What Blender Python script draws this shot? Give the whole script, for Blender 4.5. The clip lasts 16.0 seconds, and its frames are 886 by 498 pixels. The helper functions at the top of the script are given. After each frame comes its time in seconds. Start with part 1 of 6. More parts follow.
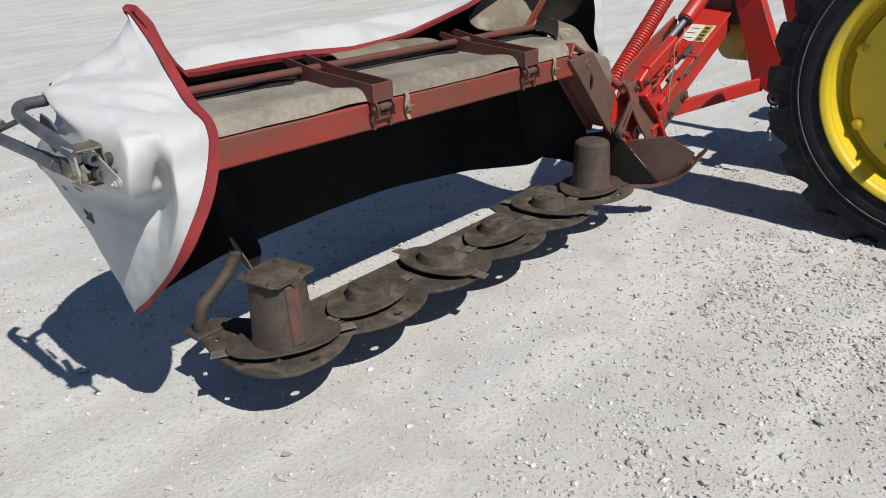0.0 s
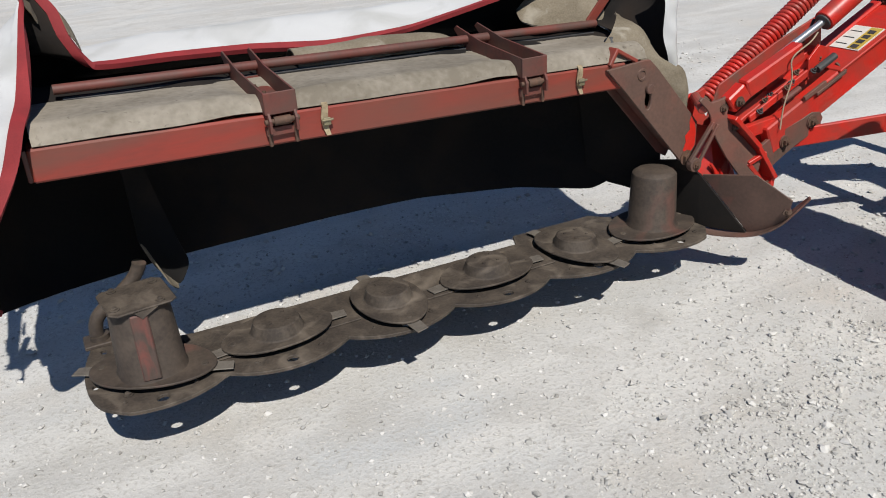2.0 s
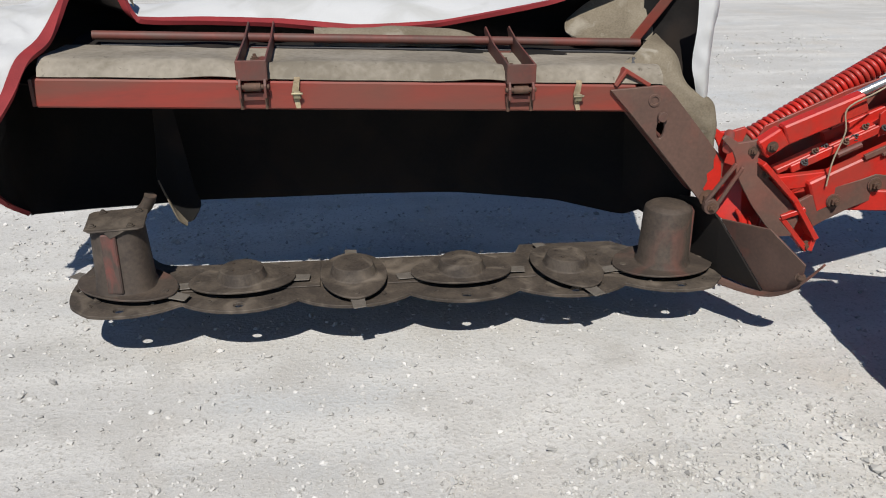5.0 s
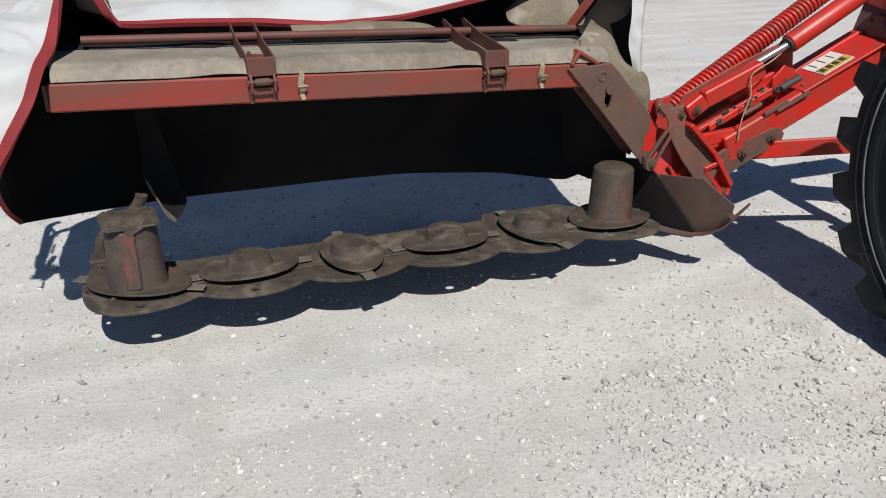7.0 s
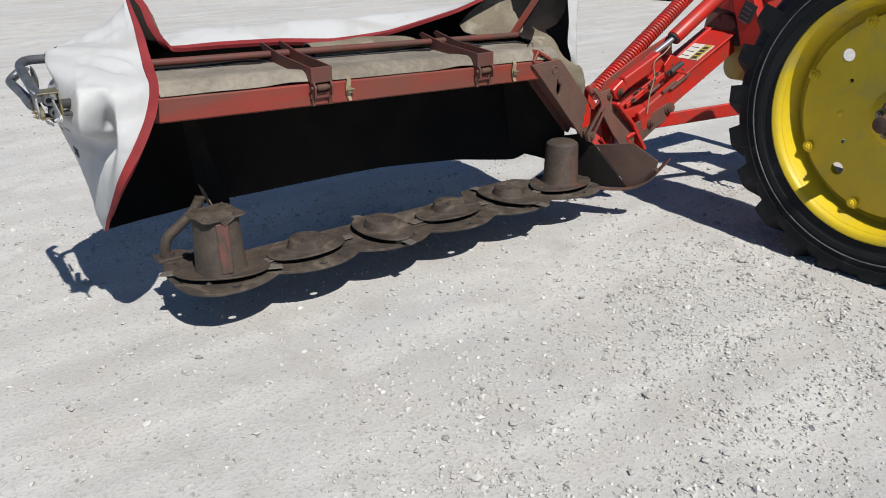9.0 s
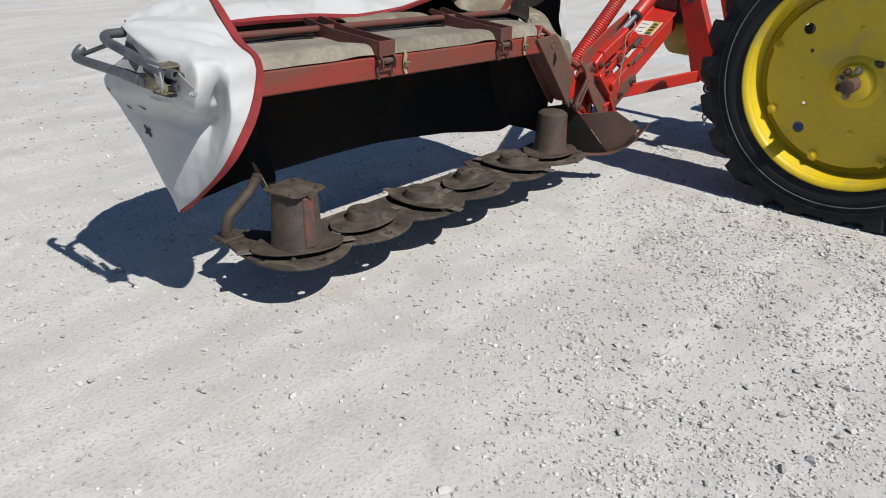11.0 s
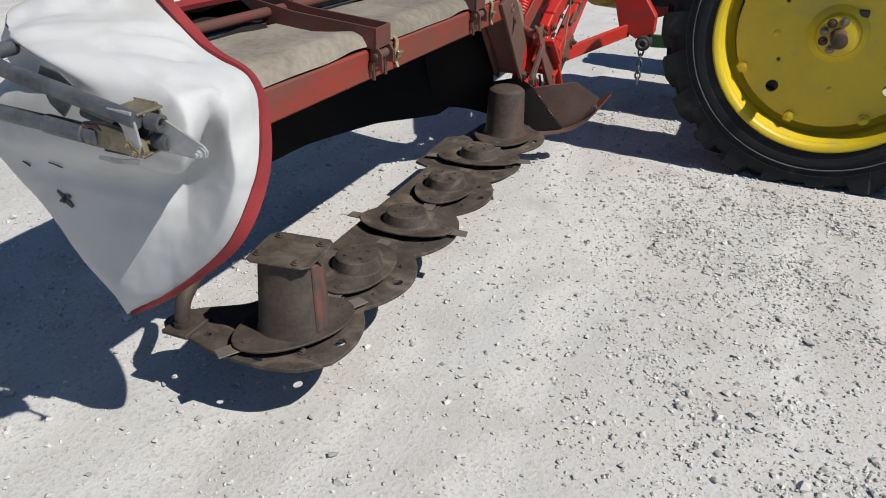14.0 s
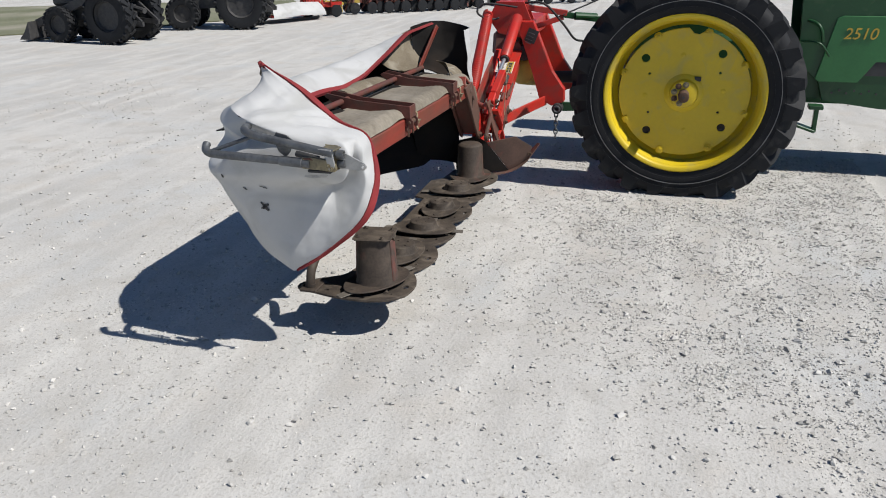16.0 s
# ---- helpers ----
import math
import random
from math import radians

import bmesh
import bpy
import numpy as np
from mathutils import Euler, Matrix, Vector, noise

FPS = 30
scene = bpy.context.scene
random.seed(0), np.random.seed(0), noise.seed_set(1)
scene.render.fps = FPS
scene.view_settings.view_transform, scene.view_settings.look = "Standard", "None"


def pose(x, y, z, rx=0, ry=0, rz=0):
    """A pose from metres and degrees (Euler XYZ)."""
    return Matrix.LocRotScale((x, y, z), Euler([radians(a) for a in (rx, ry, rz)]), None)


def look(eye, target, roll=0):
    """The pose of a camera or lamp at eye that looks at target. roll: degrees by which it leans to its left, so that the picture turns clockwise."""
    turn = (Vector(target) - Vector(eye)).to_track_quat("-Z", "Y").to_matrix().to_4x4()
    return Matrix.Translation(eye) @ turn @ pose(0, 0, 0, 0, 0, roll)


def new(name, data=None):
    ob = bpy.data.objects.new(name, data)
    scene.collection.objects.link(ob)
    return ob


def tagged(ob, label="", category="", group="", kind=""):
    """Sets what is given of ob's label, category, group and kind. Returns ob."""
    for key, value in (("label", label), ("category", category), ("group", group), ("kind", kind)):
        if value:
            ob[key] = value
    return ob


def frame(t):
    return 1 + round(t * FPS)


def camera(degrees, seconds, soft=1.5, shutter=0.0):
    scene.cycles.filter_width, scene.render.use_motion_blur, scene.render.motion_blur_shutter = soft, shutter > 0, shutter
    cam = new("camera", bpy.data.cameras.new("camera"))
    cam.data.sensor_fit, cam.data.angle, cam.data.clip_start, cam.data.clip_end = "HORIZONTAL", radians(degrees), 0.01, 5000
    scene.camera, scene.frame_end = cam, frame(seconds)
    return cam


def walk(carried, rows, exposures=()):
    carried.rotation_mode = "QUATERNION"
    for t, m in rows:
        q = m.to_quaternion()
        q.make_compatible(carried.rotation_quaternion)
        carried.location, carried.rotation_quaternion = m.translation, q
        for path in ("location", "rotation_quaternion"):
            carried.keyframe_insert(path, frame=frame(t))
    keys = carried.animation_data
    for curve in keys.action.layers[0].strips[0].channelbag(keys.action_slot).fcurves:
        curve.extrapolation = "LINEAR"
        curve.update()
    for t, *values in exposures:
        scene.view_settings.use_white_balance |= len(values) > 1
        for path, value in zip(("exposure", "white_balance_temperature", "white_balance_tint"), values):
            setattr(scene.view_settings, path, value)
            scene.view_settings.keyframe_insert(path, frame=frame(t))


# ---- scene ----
cam = camera(57.8, 16.0, soft=1.0)
PATH = [
    (0, (-0.06, -0.062, 1.53), (1.297, 1.168, 0.725), -2.7),
    (0.5, (0.252, -0.076, 1.525), (1.499, 1.255, 0.705), -3.1),
    (1, (0.542, -0.209, 1.511), (1.654, 1.232, 0.682), -3.4),
    (1.5, (0.848, -0.363, 1.514), (1.802, 1.183, 0.677), -3.7),
    (2, (1.186, -0.331, 1.497), (1.98, 1.298, 0.65), -3.8),
    (2.5, (1.466, -0.398, 1.479), (2.087, 1.302, 0.628), -4.1),
    (3, (1.717, -0.521, 1.492), (2.176, 1.219, 0.619), -4.0),
    (3.2, (1.773, -0.533, 1.462), (2.18, 1.227, 0.603), -3.7),
    (5.3, (2.055, -0.676, 1.464), (2.275, 1.132, 0.638), 0.2),
    (5.5, (2.014, -0.65, 1.517), (2.261, 1.138, 0.655), -0.0),
    (6, (1.82, -0.607, 1.477), (2.191, 1.168, 0.634), 0.3),
    (6.5, (1.656, -0.668, 1.46), (2.155, 1.08, 0.625), 0.1),
    (7, (1.41, -0.839, 1.501), (2.043, 0.866, 0.668), 0.1),
    (7.5, (1.138, -0.911, 1.526), (1.883, 0.757, 0.711), -0.1),
    (8, (0.818, -0.908, 1.525), (1.68, 0.709, 0.723), -0.1),
    (8.5, (0.556, -1.024, 1.513), (1.536, 0.531, 0.725), -0.3),
    (9, (0.246, -1.015, 1.536), (1.345, 0.466, 0.763), -0.6),
    (9.2, (0.121, -0.94, 1.522), (1.266, 0.506, 0.748), -0.5),
    (11.3, (-0.674, -0.315, 1.514), (0.788, 0.784, 0.703), 1.7),
    (11.5, (-0.621, -0.224, 1.504), (0.860, 0.844, 0.688), 1.8),
    (12, (-0.450, -0.012, 1.531), (1.077, 0.979, 0.704), 2.0),
    (12.5, (-0.415, 0.196, 1.518), (1.158, 1.110, 0.687), 1.7),
    (13, (-0.430, 0.453, 1.534), (1.180, 1.283, 0.687), 1.5),
    (13.5, (-0.364, 0.620, 1.518), (1.271, 1.359, 0.636), 1.7),
    (14, (-0.355, 0.786, 1.477), (1.299, 1.436, 0.559), 1.8),
    (14.5, (-0.464, 0.999, 1.437), (1.199, 1.575, 0.486), 2.0),
    (14.6, (-0.464, 0.999, 1.437), (1.199, 1.575, 0.486), 2.0),
    (15, (-0.983, 0.930, 1.566), (0.737, 1.449, 0.687), 1.2),
    (15.5, (-1.533, 0.786, 1.682), (0.230, 1.283, 0.879), 0.2),
    (16, (-2.037, 0.595, 1.794), (-0.249, 1.105, 1.054), -0.9),
]
walk(cam, [(t, look(eye, target, roll)) for t, eye, target, roll in PATH])

# ---- world, sun ----
SUN = Vector((-0.125, -0.785, 1.0)).normalized()
world = bpy.data.worlds.new("sky")
scene.world = world
world.use_nodes = True
wt = world.node_tree
sky = wt.nodes.new("ShaderNodeTexSky")
sky.sky_type, sky.sun_disc = "NISHITA", False
sky.sun_elevation, sky.sun_rotation = math.asin(SUN.z), math.atan2(SUN.x, SUN.y)
sky.air_density, sky.dust_density, sky.ozone_density = 0.7, 0.0, 6.0
wt.links.new(sky.outputs[0], wt.nodes["Background"].inputs[0])
wt.nodes["Background"].inputs[1].default_value = 0.076
sun = new("sun", bpy.data.lights.new("sun", "SUN"))
sun.data.energy, sun.data.angle, sun.data.color = 5.0, radians(0.53), (1.0, 0.968, 0.922)
sun.matrix_basis = look(SUN * 30, (0, 0, 0))
scene.view_settings.exposure = 0.0


# ---- materials ----
def material(name, base, second=None, rough=0.6, metal=0.0, scale=6.0, fine=60.0, mix=(0.4, 0.7), bump=0.2, bump_size=0.004,
             dust=None, dust_at=(0.5, 0.7), dust_scale=2.5, rough_spread=0.12, stretch=(1, 1, 1), specular=0.5, coat=0.0):
    """Two colours mixed by coarse and fine noise, an optional third (dust, wear) in patches, and fine relief."""
    m = bpy.data.materials.new(name)
    m.use_nodes = True
    nt = m.node_tree
    b = nt.nodes["Principled BSDF"]
    b.inputs["Metallic"].default_value = metal
    b.inputs["Specular IOR Level"].default_value = specular
    b.inputs["Coat Weight"].default_value = coat

    def node(kind, **inputs):
        n = nt.nodes.new(kind)
        for key, value in inputs.items():
            n.inputs[key].default_value = value
        return n

    def ramp(source, low, high):
        n = node("ShaderNodeMapRange")
        n.inputs["From Min"].default_value, n.inputs["From Max"].default_value = low, high
        nt.links.new(source, n.inputs["Value"])
        return n.outputs[0]

    co = node("ShaderNodeTexCoord")
    mp = node("ShaderNodeMapping")
    mp.inputs["Scale"].default_value = stretch
    nt.links.new(co.outputs["Object"], mp.inputs["Vector"])

    def noise_tex(sc, detail=5.0, distort=0.0):
        n = node("ShaderNodeTexNoise", Scale=sc, Detail=detail, Distortion=distort)
        nt.links.new(mp.outputs[0], n.inputs["Vector"])
        return n.outputs["Fac"]

    coarse, grain = noise_tex(scale, 6.0, 0.4), noise_tex(fine, 4.0)
    both = node("ShaderNodeMath")
    both.operation = "MULTIPLY_ADD"
    both.inputs[1].default_value = 0.35
    nt.links.new(grain, both.inputs[0])
    sub = node("ShaderNodeMath")
    sub.operation = "MULTIPLY"
    sub.inputs[1].default_value = 0.72
    nt.links.new(coarse, sub.inputs[0])
    nt.links.new(sub.outputs[0], both.inputs[2])
    fac = ramp(both.outputs[0], *mix)
    second = second or tuple(0.75 * c for c in base)
    mixer = node("ShaderNodeMix")
    mixer.data_type = "RGBA"
    mixer.inputs[6].default_value, mixer.inputs[7].default_value = (*base, 1), (*second, 1)
    nt.links.new(fac, mixer.inputs[0])
    out = mixer.outputs[2]
    if dust:
        d = ramp(noise_tex(dust_scale, 7.0, 0.8), *dust_at)
        over = node("ShaderNodeMix")
        over.data_type = "RGBA"
        over.inputs[7].default_value = (*dust, 1)
        nt.links.new(out, over.inputs[6])
        nt.links.new(d, over.inputs[0])
        out = over.outputs[2]
    nt.links.new(out, b.inputs["Base Color"])
    r = node("ShaderNodeMapRange")
    r.inputs["To Min"].default_value, r.inputs["To Max"].default_value = max(0.03, rough - rough_spread), min(1.0, rough + rough_spread)
    nt.links.new(both.outputs[0], r.inputs["Value"])
    nt.links.new(r.outputs[0], b.inputs["Roughness"])
    if bump:
        bp = node("ShaderNodeBump")
        bp.inputs["Strength"].default_value, bp.inputs["Distance"].default_value = bump, bump_size
        nt.links.new(both.outputs[0], bp.inputs["Height"])
        nt.links.new(bp.outputs[0], b.inputs["Normal"])
    return m


M = dict(
    mud=material("muddy_steel", (0.092, 0.073, 0.055), (0.041, 0.032, 0.025), rough=0.72, scale=13, fine=110, bump=0.5, mix=(0.34, 0.64), dust=(0.155, 0.126, 0.097), dust_at=(0.52, 0.74), dust_scale=9, specular=0.4),
    mud_red=material("muddy_red_steel", (0.086, 0.065, 0.049), (0.042, 0.032, 0.025), rough=0.68, scale=9, fine=80, bump=0.4, mix=(0.34, 0.64), dust=(0.145, 0.06, 0.045), dust_at=(0.54, 0.76), dust_scale=5, specular=0.4),
    drum_red=material("scraped_red_drum", (0.095, 0.062, 0.049), (0.052, 0.038, 0.03), rough=0.66, scale=9, fine=80, bump=0.35, mix=(0.36, 0.66), dust=(0.185, 0.052, 0.04), dust_at=(0.46, 0.72), dust_scale=16, stretch=(1.6, 1.6, 0.5)),
    blade=material("worn_blade_steel", (0.17, 0.15, 0.125), (0.1, 0.085, 0.07), rough=0.65, metal=0.2, scale=25, fine=200, bump=0.1),
    faded=material("faded_red_paint", (0.275, 0.035, 0.021), (0.2, 0.035, 0.023), rough=0.55, scale=5, fine=60, bump=0.14, dust=(0.13, 0.058, 0.04), dust_at=(0.4, 0.72), dust_scale=2.6, mix=(0.35, 0.7), stretch=(0.45, 1, 2.4)),
    dull=material("dusty_brown_red_paint", (0.15, 0.038, 0.027), (0.088, 0.035, 0.026), rough=0.62, scale=7, fine=80, bump=0.2, dust=(0.085, 0.05, 0.038), dust_at=(0.42, 0.74), dust_scale=8),
    red=material("bright_red_paint", (0.56, 0.021, 0.012), (0.42, 0.022, 0.014), rough=0.42, scale=7, fine=90, bump=0.12, dust=(0.26, 0.05, 0.035), dust_at=(0.42, 0.78), dust_scale=8),
    brace=material("dusty_shoe_steel", (0.135, 0.075, 0.055), (0.085, 0.05, 0.038), rough=0.62, scale=6, fine=80, bump=0.22, dust=(0.22, 0.055, 0.038), dust_at=(0.5, 0.8), dust_scale=4),
    rubbed=material("rubbed_red_paint", (0.4, 0.032, 0.021), (0.26, 0.033, 0.023), rough=0.52, scale=7, fine=80, bump=0.2, dust=(0.15, 0.075, 0.055), dust_at=(0.36, 0.66), dust_scale=7),
    white=material("white_vinyl", (0.525, 0.525, 0.515), (0.46, 0.462, 0.455), rough=0.66, scale=3, fine=320, bump=0.14, bump_size=0.002, dust=(0.375, 0.372, 0.35), dust_at=(0.5, 0.8), dust_scale=4.5, specular=0.3),
    trim=material("red_binding", (0.25, 0.019, 0.021), (0.18, 0.017, 0.019), rough=0.8, scale=12, fine=300, bump=0.3, bump_size=0.002),
    dark=material("black_cloth_and_shade", (0.0096, 0.0088, 0.008), (0.0192, 0.0152, 0.0128), rough=0.9, scale=3, fine=80, bump=0.15, dust=(0.026, 0.018, 0.013), dust_at=(0.5, 0.8), dust_scale=3, specular=0.25),
    tan=material("tan_canvas", (0.31, 0.275, 0.22), (0.16, 0.137, 0.102), rough=0.8, scale=4, fine=45, bump=0.18, bump_size=0.002, mix=(0.34, 0.68), dust=(0.1, 0.082, 0.06), dust_at=(0.64, 0.76), dust_scale=42),
    canvas=material("grimy_tan_canvas", (0.23, 0.195, 0.14), (0.13, 0.105, 0.07), rough=0.88, scale=6, fine=160, bump=0.35, bump_size=0.003, mix=(0.36, 0.66), dust=(0.33, 0.3, 0.24), dust_at=(0.6, 0.76), dust_scale=9),
    zinc=material("galvanised_steel", (0.16, 0.168, 0.176), (0.08, 0.084, 0.088), rough=0.5, metal=0.55, scale=14, fine=80, bump=0.12, dust=(0.2, 0.185, 0.16), dust_at=(0.55, 0.75), dust_scale=12),
    # paler copy of the galvanised steel that carries a sunlit look in its colour
    plated=material("sunlit_plated_steel", (0.42, 0.42, 0.41), (0.3, 0.3, 0.29), rough=0.45, metal=0.35, scale=18, fine=90, bump=0.08),
    brass=material("yellow_passivated_steel", (0.3, 0.26, 0.16), (0.16, 0.14, 0.1), rough=0.5, metal=0.6, scale=25, fine=90, bump=0.15, dust=(0.4, 0.33, 0.1), dust_at=(0.6, 0.75), dust_scale=18),
    chrome=material("chrome_rod", (0.78, 0.78, 0.79), (0.66, 0.67, 0.69), rough=0.3, metal=0.85, scale=8, fine=60, bump=0.02, rough_spread=0.06),
    black=material("black_rubber", (0.022, 0.022, 0.023), (0.035, 0.034, 0.033), rough=0.7, scale=8, fine=90, bump=0.15),
    tyre=material("tyre_rubber", (0.01, 0.011, 0.013), (0.016, 0.017, 0.019), rough=0.72, scale=6, fine=70, bump=0.15, dust=(0.055, 0.053, 0.05), dust_at=(0.58, 0.84), dust_scale=7, specular=0.3),
    scuff=material("pale_scuffed_rubber", (0.2, 0.2, 0.2), (0.08, 0.08, 0.08), rough=0.7, scale=9, fine=60, bump=0.1),
    yellow=material("yellow_paint", (0.66, 0.485, 0.014), (0.55, 0.4, 0.016), rough=0.42, scale=4, fine=40, bump=0.08, dust=(0.45, 0.36, 0.075), dust_at=(0.52, 0.78), dust_scale=6, mix=(0.3, 0.8)),
    grass=material("dusty_grass", (0.2, 0.2, 0.13), (0.12, 0.13, 0.07), rough=0.95, scale=0.7, fine=14, bump=0.6, bump_size=0.03, dust=(0.3, 0.28, 0.22), dust_at=(0.5, 0.75), dust_scale=0.4),
    rust=material("rusty_steel", (0.13, 0.07, 0.045), (0.07, 0.045, 0.032), rough=0.75, metal=0.2, scale=30, fine=150, bump=0.3),
    green=material("green_paint", (0.012, 0.07, 0.02), (0.01, 0.055, 0.017), rough=0.4, scale=4, fine=50, bump=0.05, dust=(0.06, 0.11, 0.05), dust_at=(0.6, 0.85), dust_scale=5),
    # lighter copy of the green paint; its sunlit look is put in the colour
    leaf=material("sunlit_green_paint", (0.035, 0.17, 0.05), (0.028, 0.14, 0.042), rough=0.4, scale=4, fine=50, bump=0.05),
    gold=material("yellow_decal", (0.62, 0.42, 0.05), (0.5, 0.33, 0.04), rough=0.5, scale=10, fine=80, bump=0.0),
    webbing=material("cream_webbing", (0.36, 0.29, 0.18), (0.2, 0.15, 0.09), rough=0.9, scale=40, fine=300, bump=0.4),
    cord=material("grey_cord", (0.36, 0.29, 0.2), (0.25, 0.2, 0.14), rough=0.9, scale=30, fine=300, bump=0.3),
    label_white=material("white_decal", (0.7, 0.68, 0.62), (0.55, 0.53, 0.48), rough=0.5, scale=10, fine=80, bump=0.0),
    label_yellow=material("yellow_warning_decal", (0.5, 0.36, 0.06), (0.4, 0.28, 0.06), rough=0.5, scale=10, fine=80, bump=0.0),
    ink=material("dark_ink_and_hollows", (0.03, 0.03, 0.03), (0.05, 0.05, 0.05), rough=0.6, scale=10, fine=80, bump=0.0),
    grime=material("dark_grease", (0.03, 0.03, 0.032), (0.06, 0.058, 0.055), rough=0.6, scale=20, fine=90, bump=0.2),
)


def ground_material():
    m = bpy.data.materials.new("crushed_limestone")
    m.use_nodes = True
    nt = m.node_tree
    b = nt.nodes["Principled BSDF"]
    b.inputs["Roughness"].default_value = 0.95
    b.inputs["Specular IOR Level"].default_value = 0.15
    co = nt.nodes.new("ShaderNodeTexCoord")

    def tex(kind, sc, detail=6.0):
        n = nt.nodes.new(kind)
        n.inputs["Scale"].default_value = sc
        if kind == "ShaderNodeTexNoise":
            n.inputs["Detail"].default_value = detail
        nt.links.new(co.outputs["Object"], n.inputs["Vector"])
        return n

    def mixed(a, bb, fac, low, high):
        r = nt.nodes.new("ShaderNodeMapRange")
        r.inputs["From Min"].default_value, r.inputs["From Max"].default_value = low, high
        nt.links.new(fac, r.inputs["Value"])
        x = nt.nodes.new("ShaderNodeMix")
        x.data_type = "RGBA"
        for slot, v in ((6, a), (7, bb)):
            if isinstance(v, tuple):
                x.inputs[slot].default_value = (*v, 1)
            else:
                nt.links.new(v, x.inputs[slot])
        nt.links.new(r.outputs[0], x.inputs[0])
        return x.outputs[2]

    turn = nt.nodes.new("ShaderNodeMapping")
    turn.inputs["Rotation"].default_value, turn.inputs["Scale"].default_value = (0, 0, radians(-22)), (0.35, 2.6, 1)
    nt.links.new(co.outputs["Object"], turn.inputs["Vector"])
    patch, mid, grit = tex("ShaderNodeTexNoise", 0.6), tex("ShaderNodeTexNoise", 4.0), tex("ShaderNodeTexNoise", 70.0, 6.0)
    streak, cluster = tex("ShaderNodeTexNoise", 1.6, 8.0), tex("ShaderNodeTexNoise", 1.3, 3.0)
    nt.links.new(turn.outputs[0], streak.inputs["Vector"])
    fine = tex("ShaderNodeTexNoise", 240.0, 5.0)
    chip = tex("ShaderNodeTexVoronoi", 190.0)
    stain, damp = tex("ShaderNodeTexNoise", 2.3, 5.0), tex("ShaderNodeTexNoise", 1.1, 4.0)
    c = mixed((0.515, 0.503, 0.475), (0.43, 0.42, 0.398), patch.outputs["Fac"], 0.38, 0.66)
    c = mixed(c, (0.49, 0.45, 0.395), stain.outputs["Fac"], 0.52, 0.76)
    c = mixed(c, (0.47, 0.48, 0.475), damp.outputs["Fac"], 0.5, 0.72)
    c = mixed(c, (0.56, 0.547, 0.515), streak.outputs["Fac"], 0.46, 0.66)
    c = mixed(c, (0.43, 0.415, 0.385), mid.outputs["Fac"], 0.52, 0.72)
    c = mixed(c, (0.38, 0.365, 0.335), grit.outputs["Fac"], 0.53, 0.72)
    c = mixed(c, (0.64, 0.62, 0.58), fine.outputs["Fac"], 0.56, 0.8)
    c = mixed(c, (0.37, 0.36, 0.335), chip.outputs["Color"], 0.8, 1.0)
    nt.links.new(c, b.inputs["Base Color"])

    def plus(p, q, factor):
        n = nt.nodes.new("ShaderNodeMath")
        n.operation = "MULTIPLY_ADD"
        n.inputs[1].default_value = factor
        nt.links.new(p, n.inputs[0])
        nt.links.new(q, n.inputs[2])
        return n.outputs[0]

    # chips stand out of the packed fines in loose patches only
    gate = nt.nodes.new("ShaderNodeMapRange")
    gate.inputs["From Min"].default_value, gate.inputs["From Max"].default_value = 0.38, 0.6
    nt.links.new(cluster.outputs["Fac"], gate.inputs["Value"])
    chips = nt.nodes.new("ShaderNodeMath")
    chips.operation = "MULTIPLY"
    nt.links.new(gate.outputs[0], chips.inputs[0])
    nt.links.new(chip.outputs["Distance"], chips.inputs[1])
    height = plus(mid.outputs["Fac"], grit.outputs["Fac"], 1.0)
    height = plus(chips.outputs[0], height, -0.12)
    height = plus(fine.outputs["Fac"], height, 0.25)
    bp = nt.nodes.new("ShaderNodeBump")
    bp.inputs["Strength"].default_value, bp.inputs["Distance"].default_value = 0.4, 0.011
    nt.links.new(height, bp.inputs["Height"])
    nt.links.new(bp.outputs[0], b.inputs["Normal"])
    return m


def stone_material():
    m = bpy.data.materials.new("limestone_chips")
    m.use_nodes = True
    nt = m.node_tree
    b = nt.nodes["Principled BSDF"]
    b.inputs["Roughness"].default_value = 0.95
    b.inputs["Specular IOR Level"].default_value = 0.15
    geo = nt.nodes.new("ShaderNodeNewGeometry")
    ramp = nt.nodes.new("ShaderNodeValToRGB")
    e = ramp.color_ramp.elements
    e[0].color, e[1].color = (0.3, 0.29, 0.268, 1), (0.61, 0.595, 0.56, 1)
    e.new(0.16).color = (0.41, 0.4, 0.372, 1)
    e.new(0.5).color = (0.48, 0.465, 0.435, 1)
    nt.links.new(geo.outputs["Random Per Island"], ramp.inputs[0])
    nt.links.new(ramp.outputs[0], b.inputs["Base Color"])
    return m


M["ground"], M["stone"] = ground_material(), stone_material()


# ---- building helpers ----
def thing(name, place, label, category, group=""):
    ob = new(name)
    ob.empty_display_size = 0.2
    ob.matrix_basis = Matrix.Translation(place)
    return tagged(ob, label, category, group)


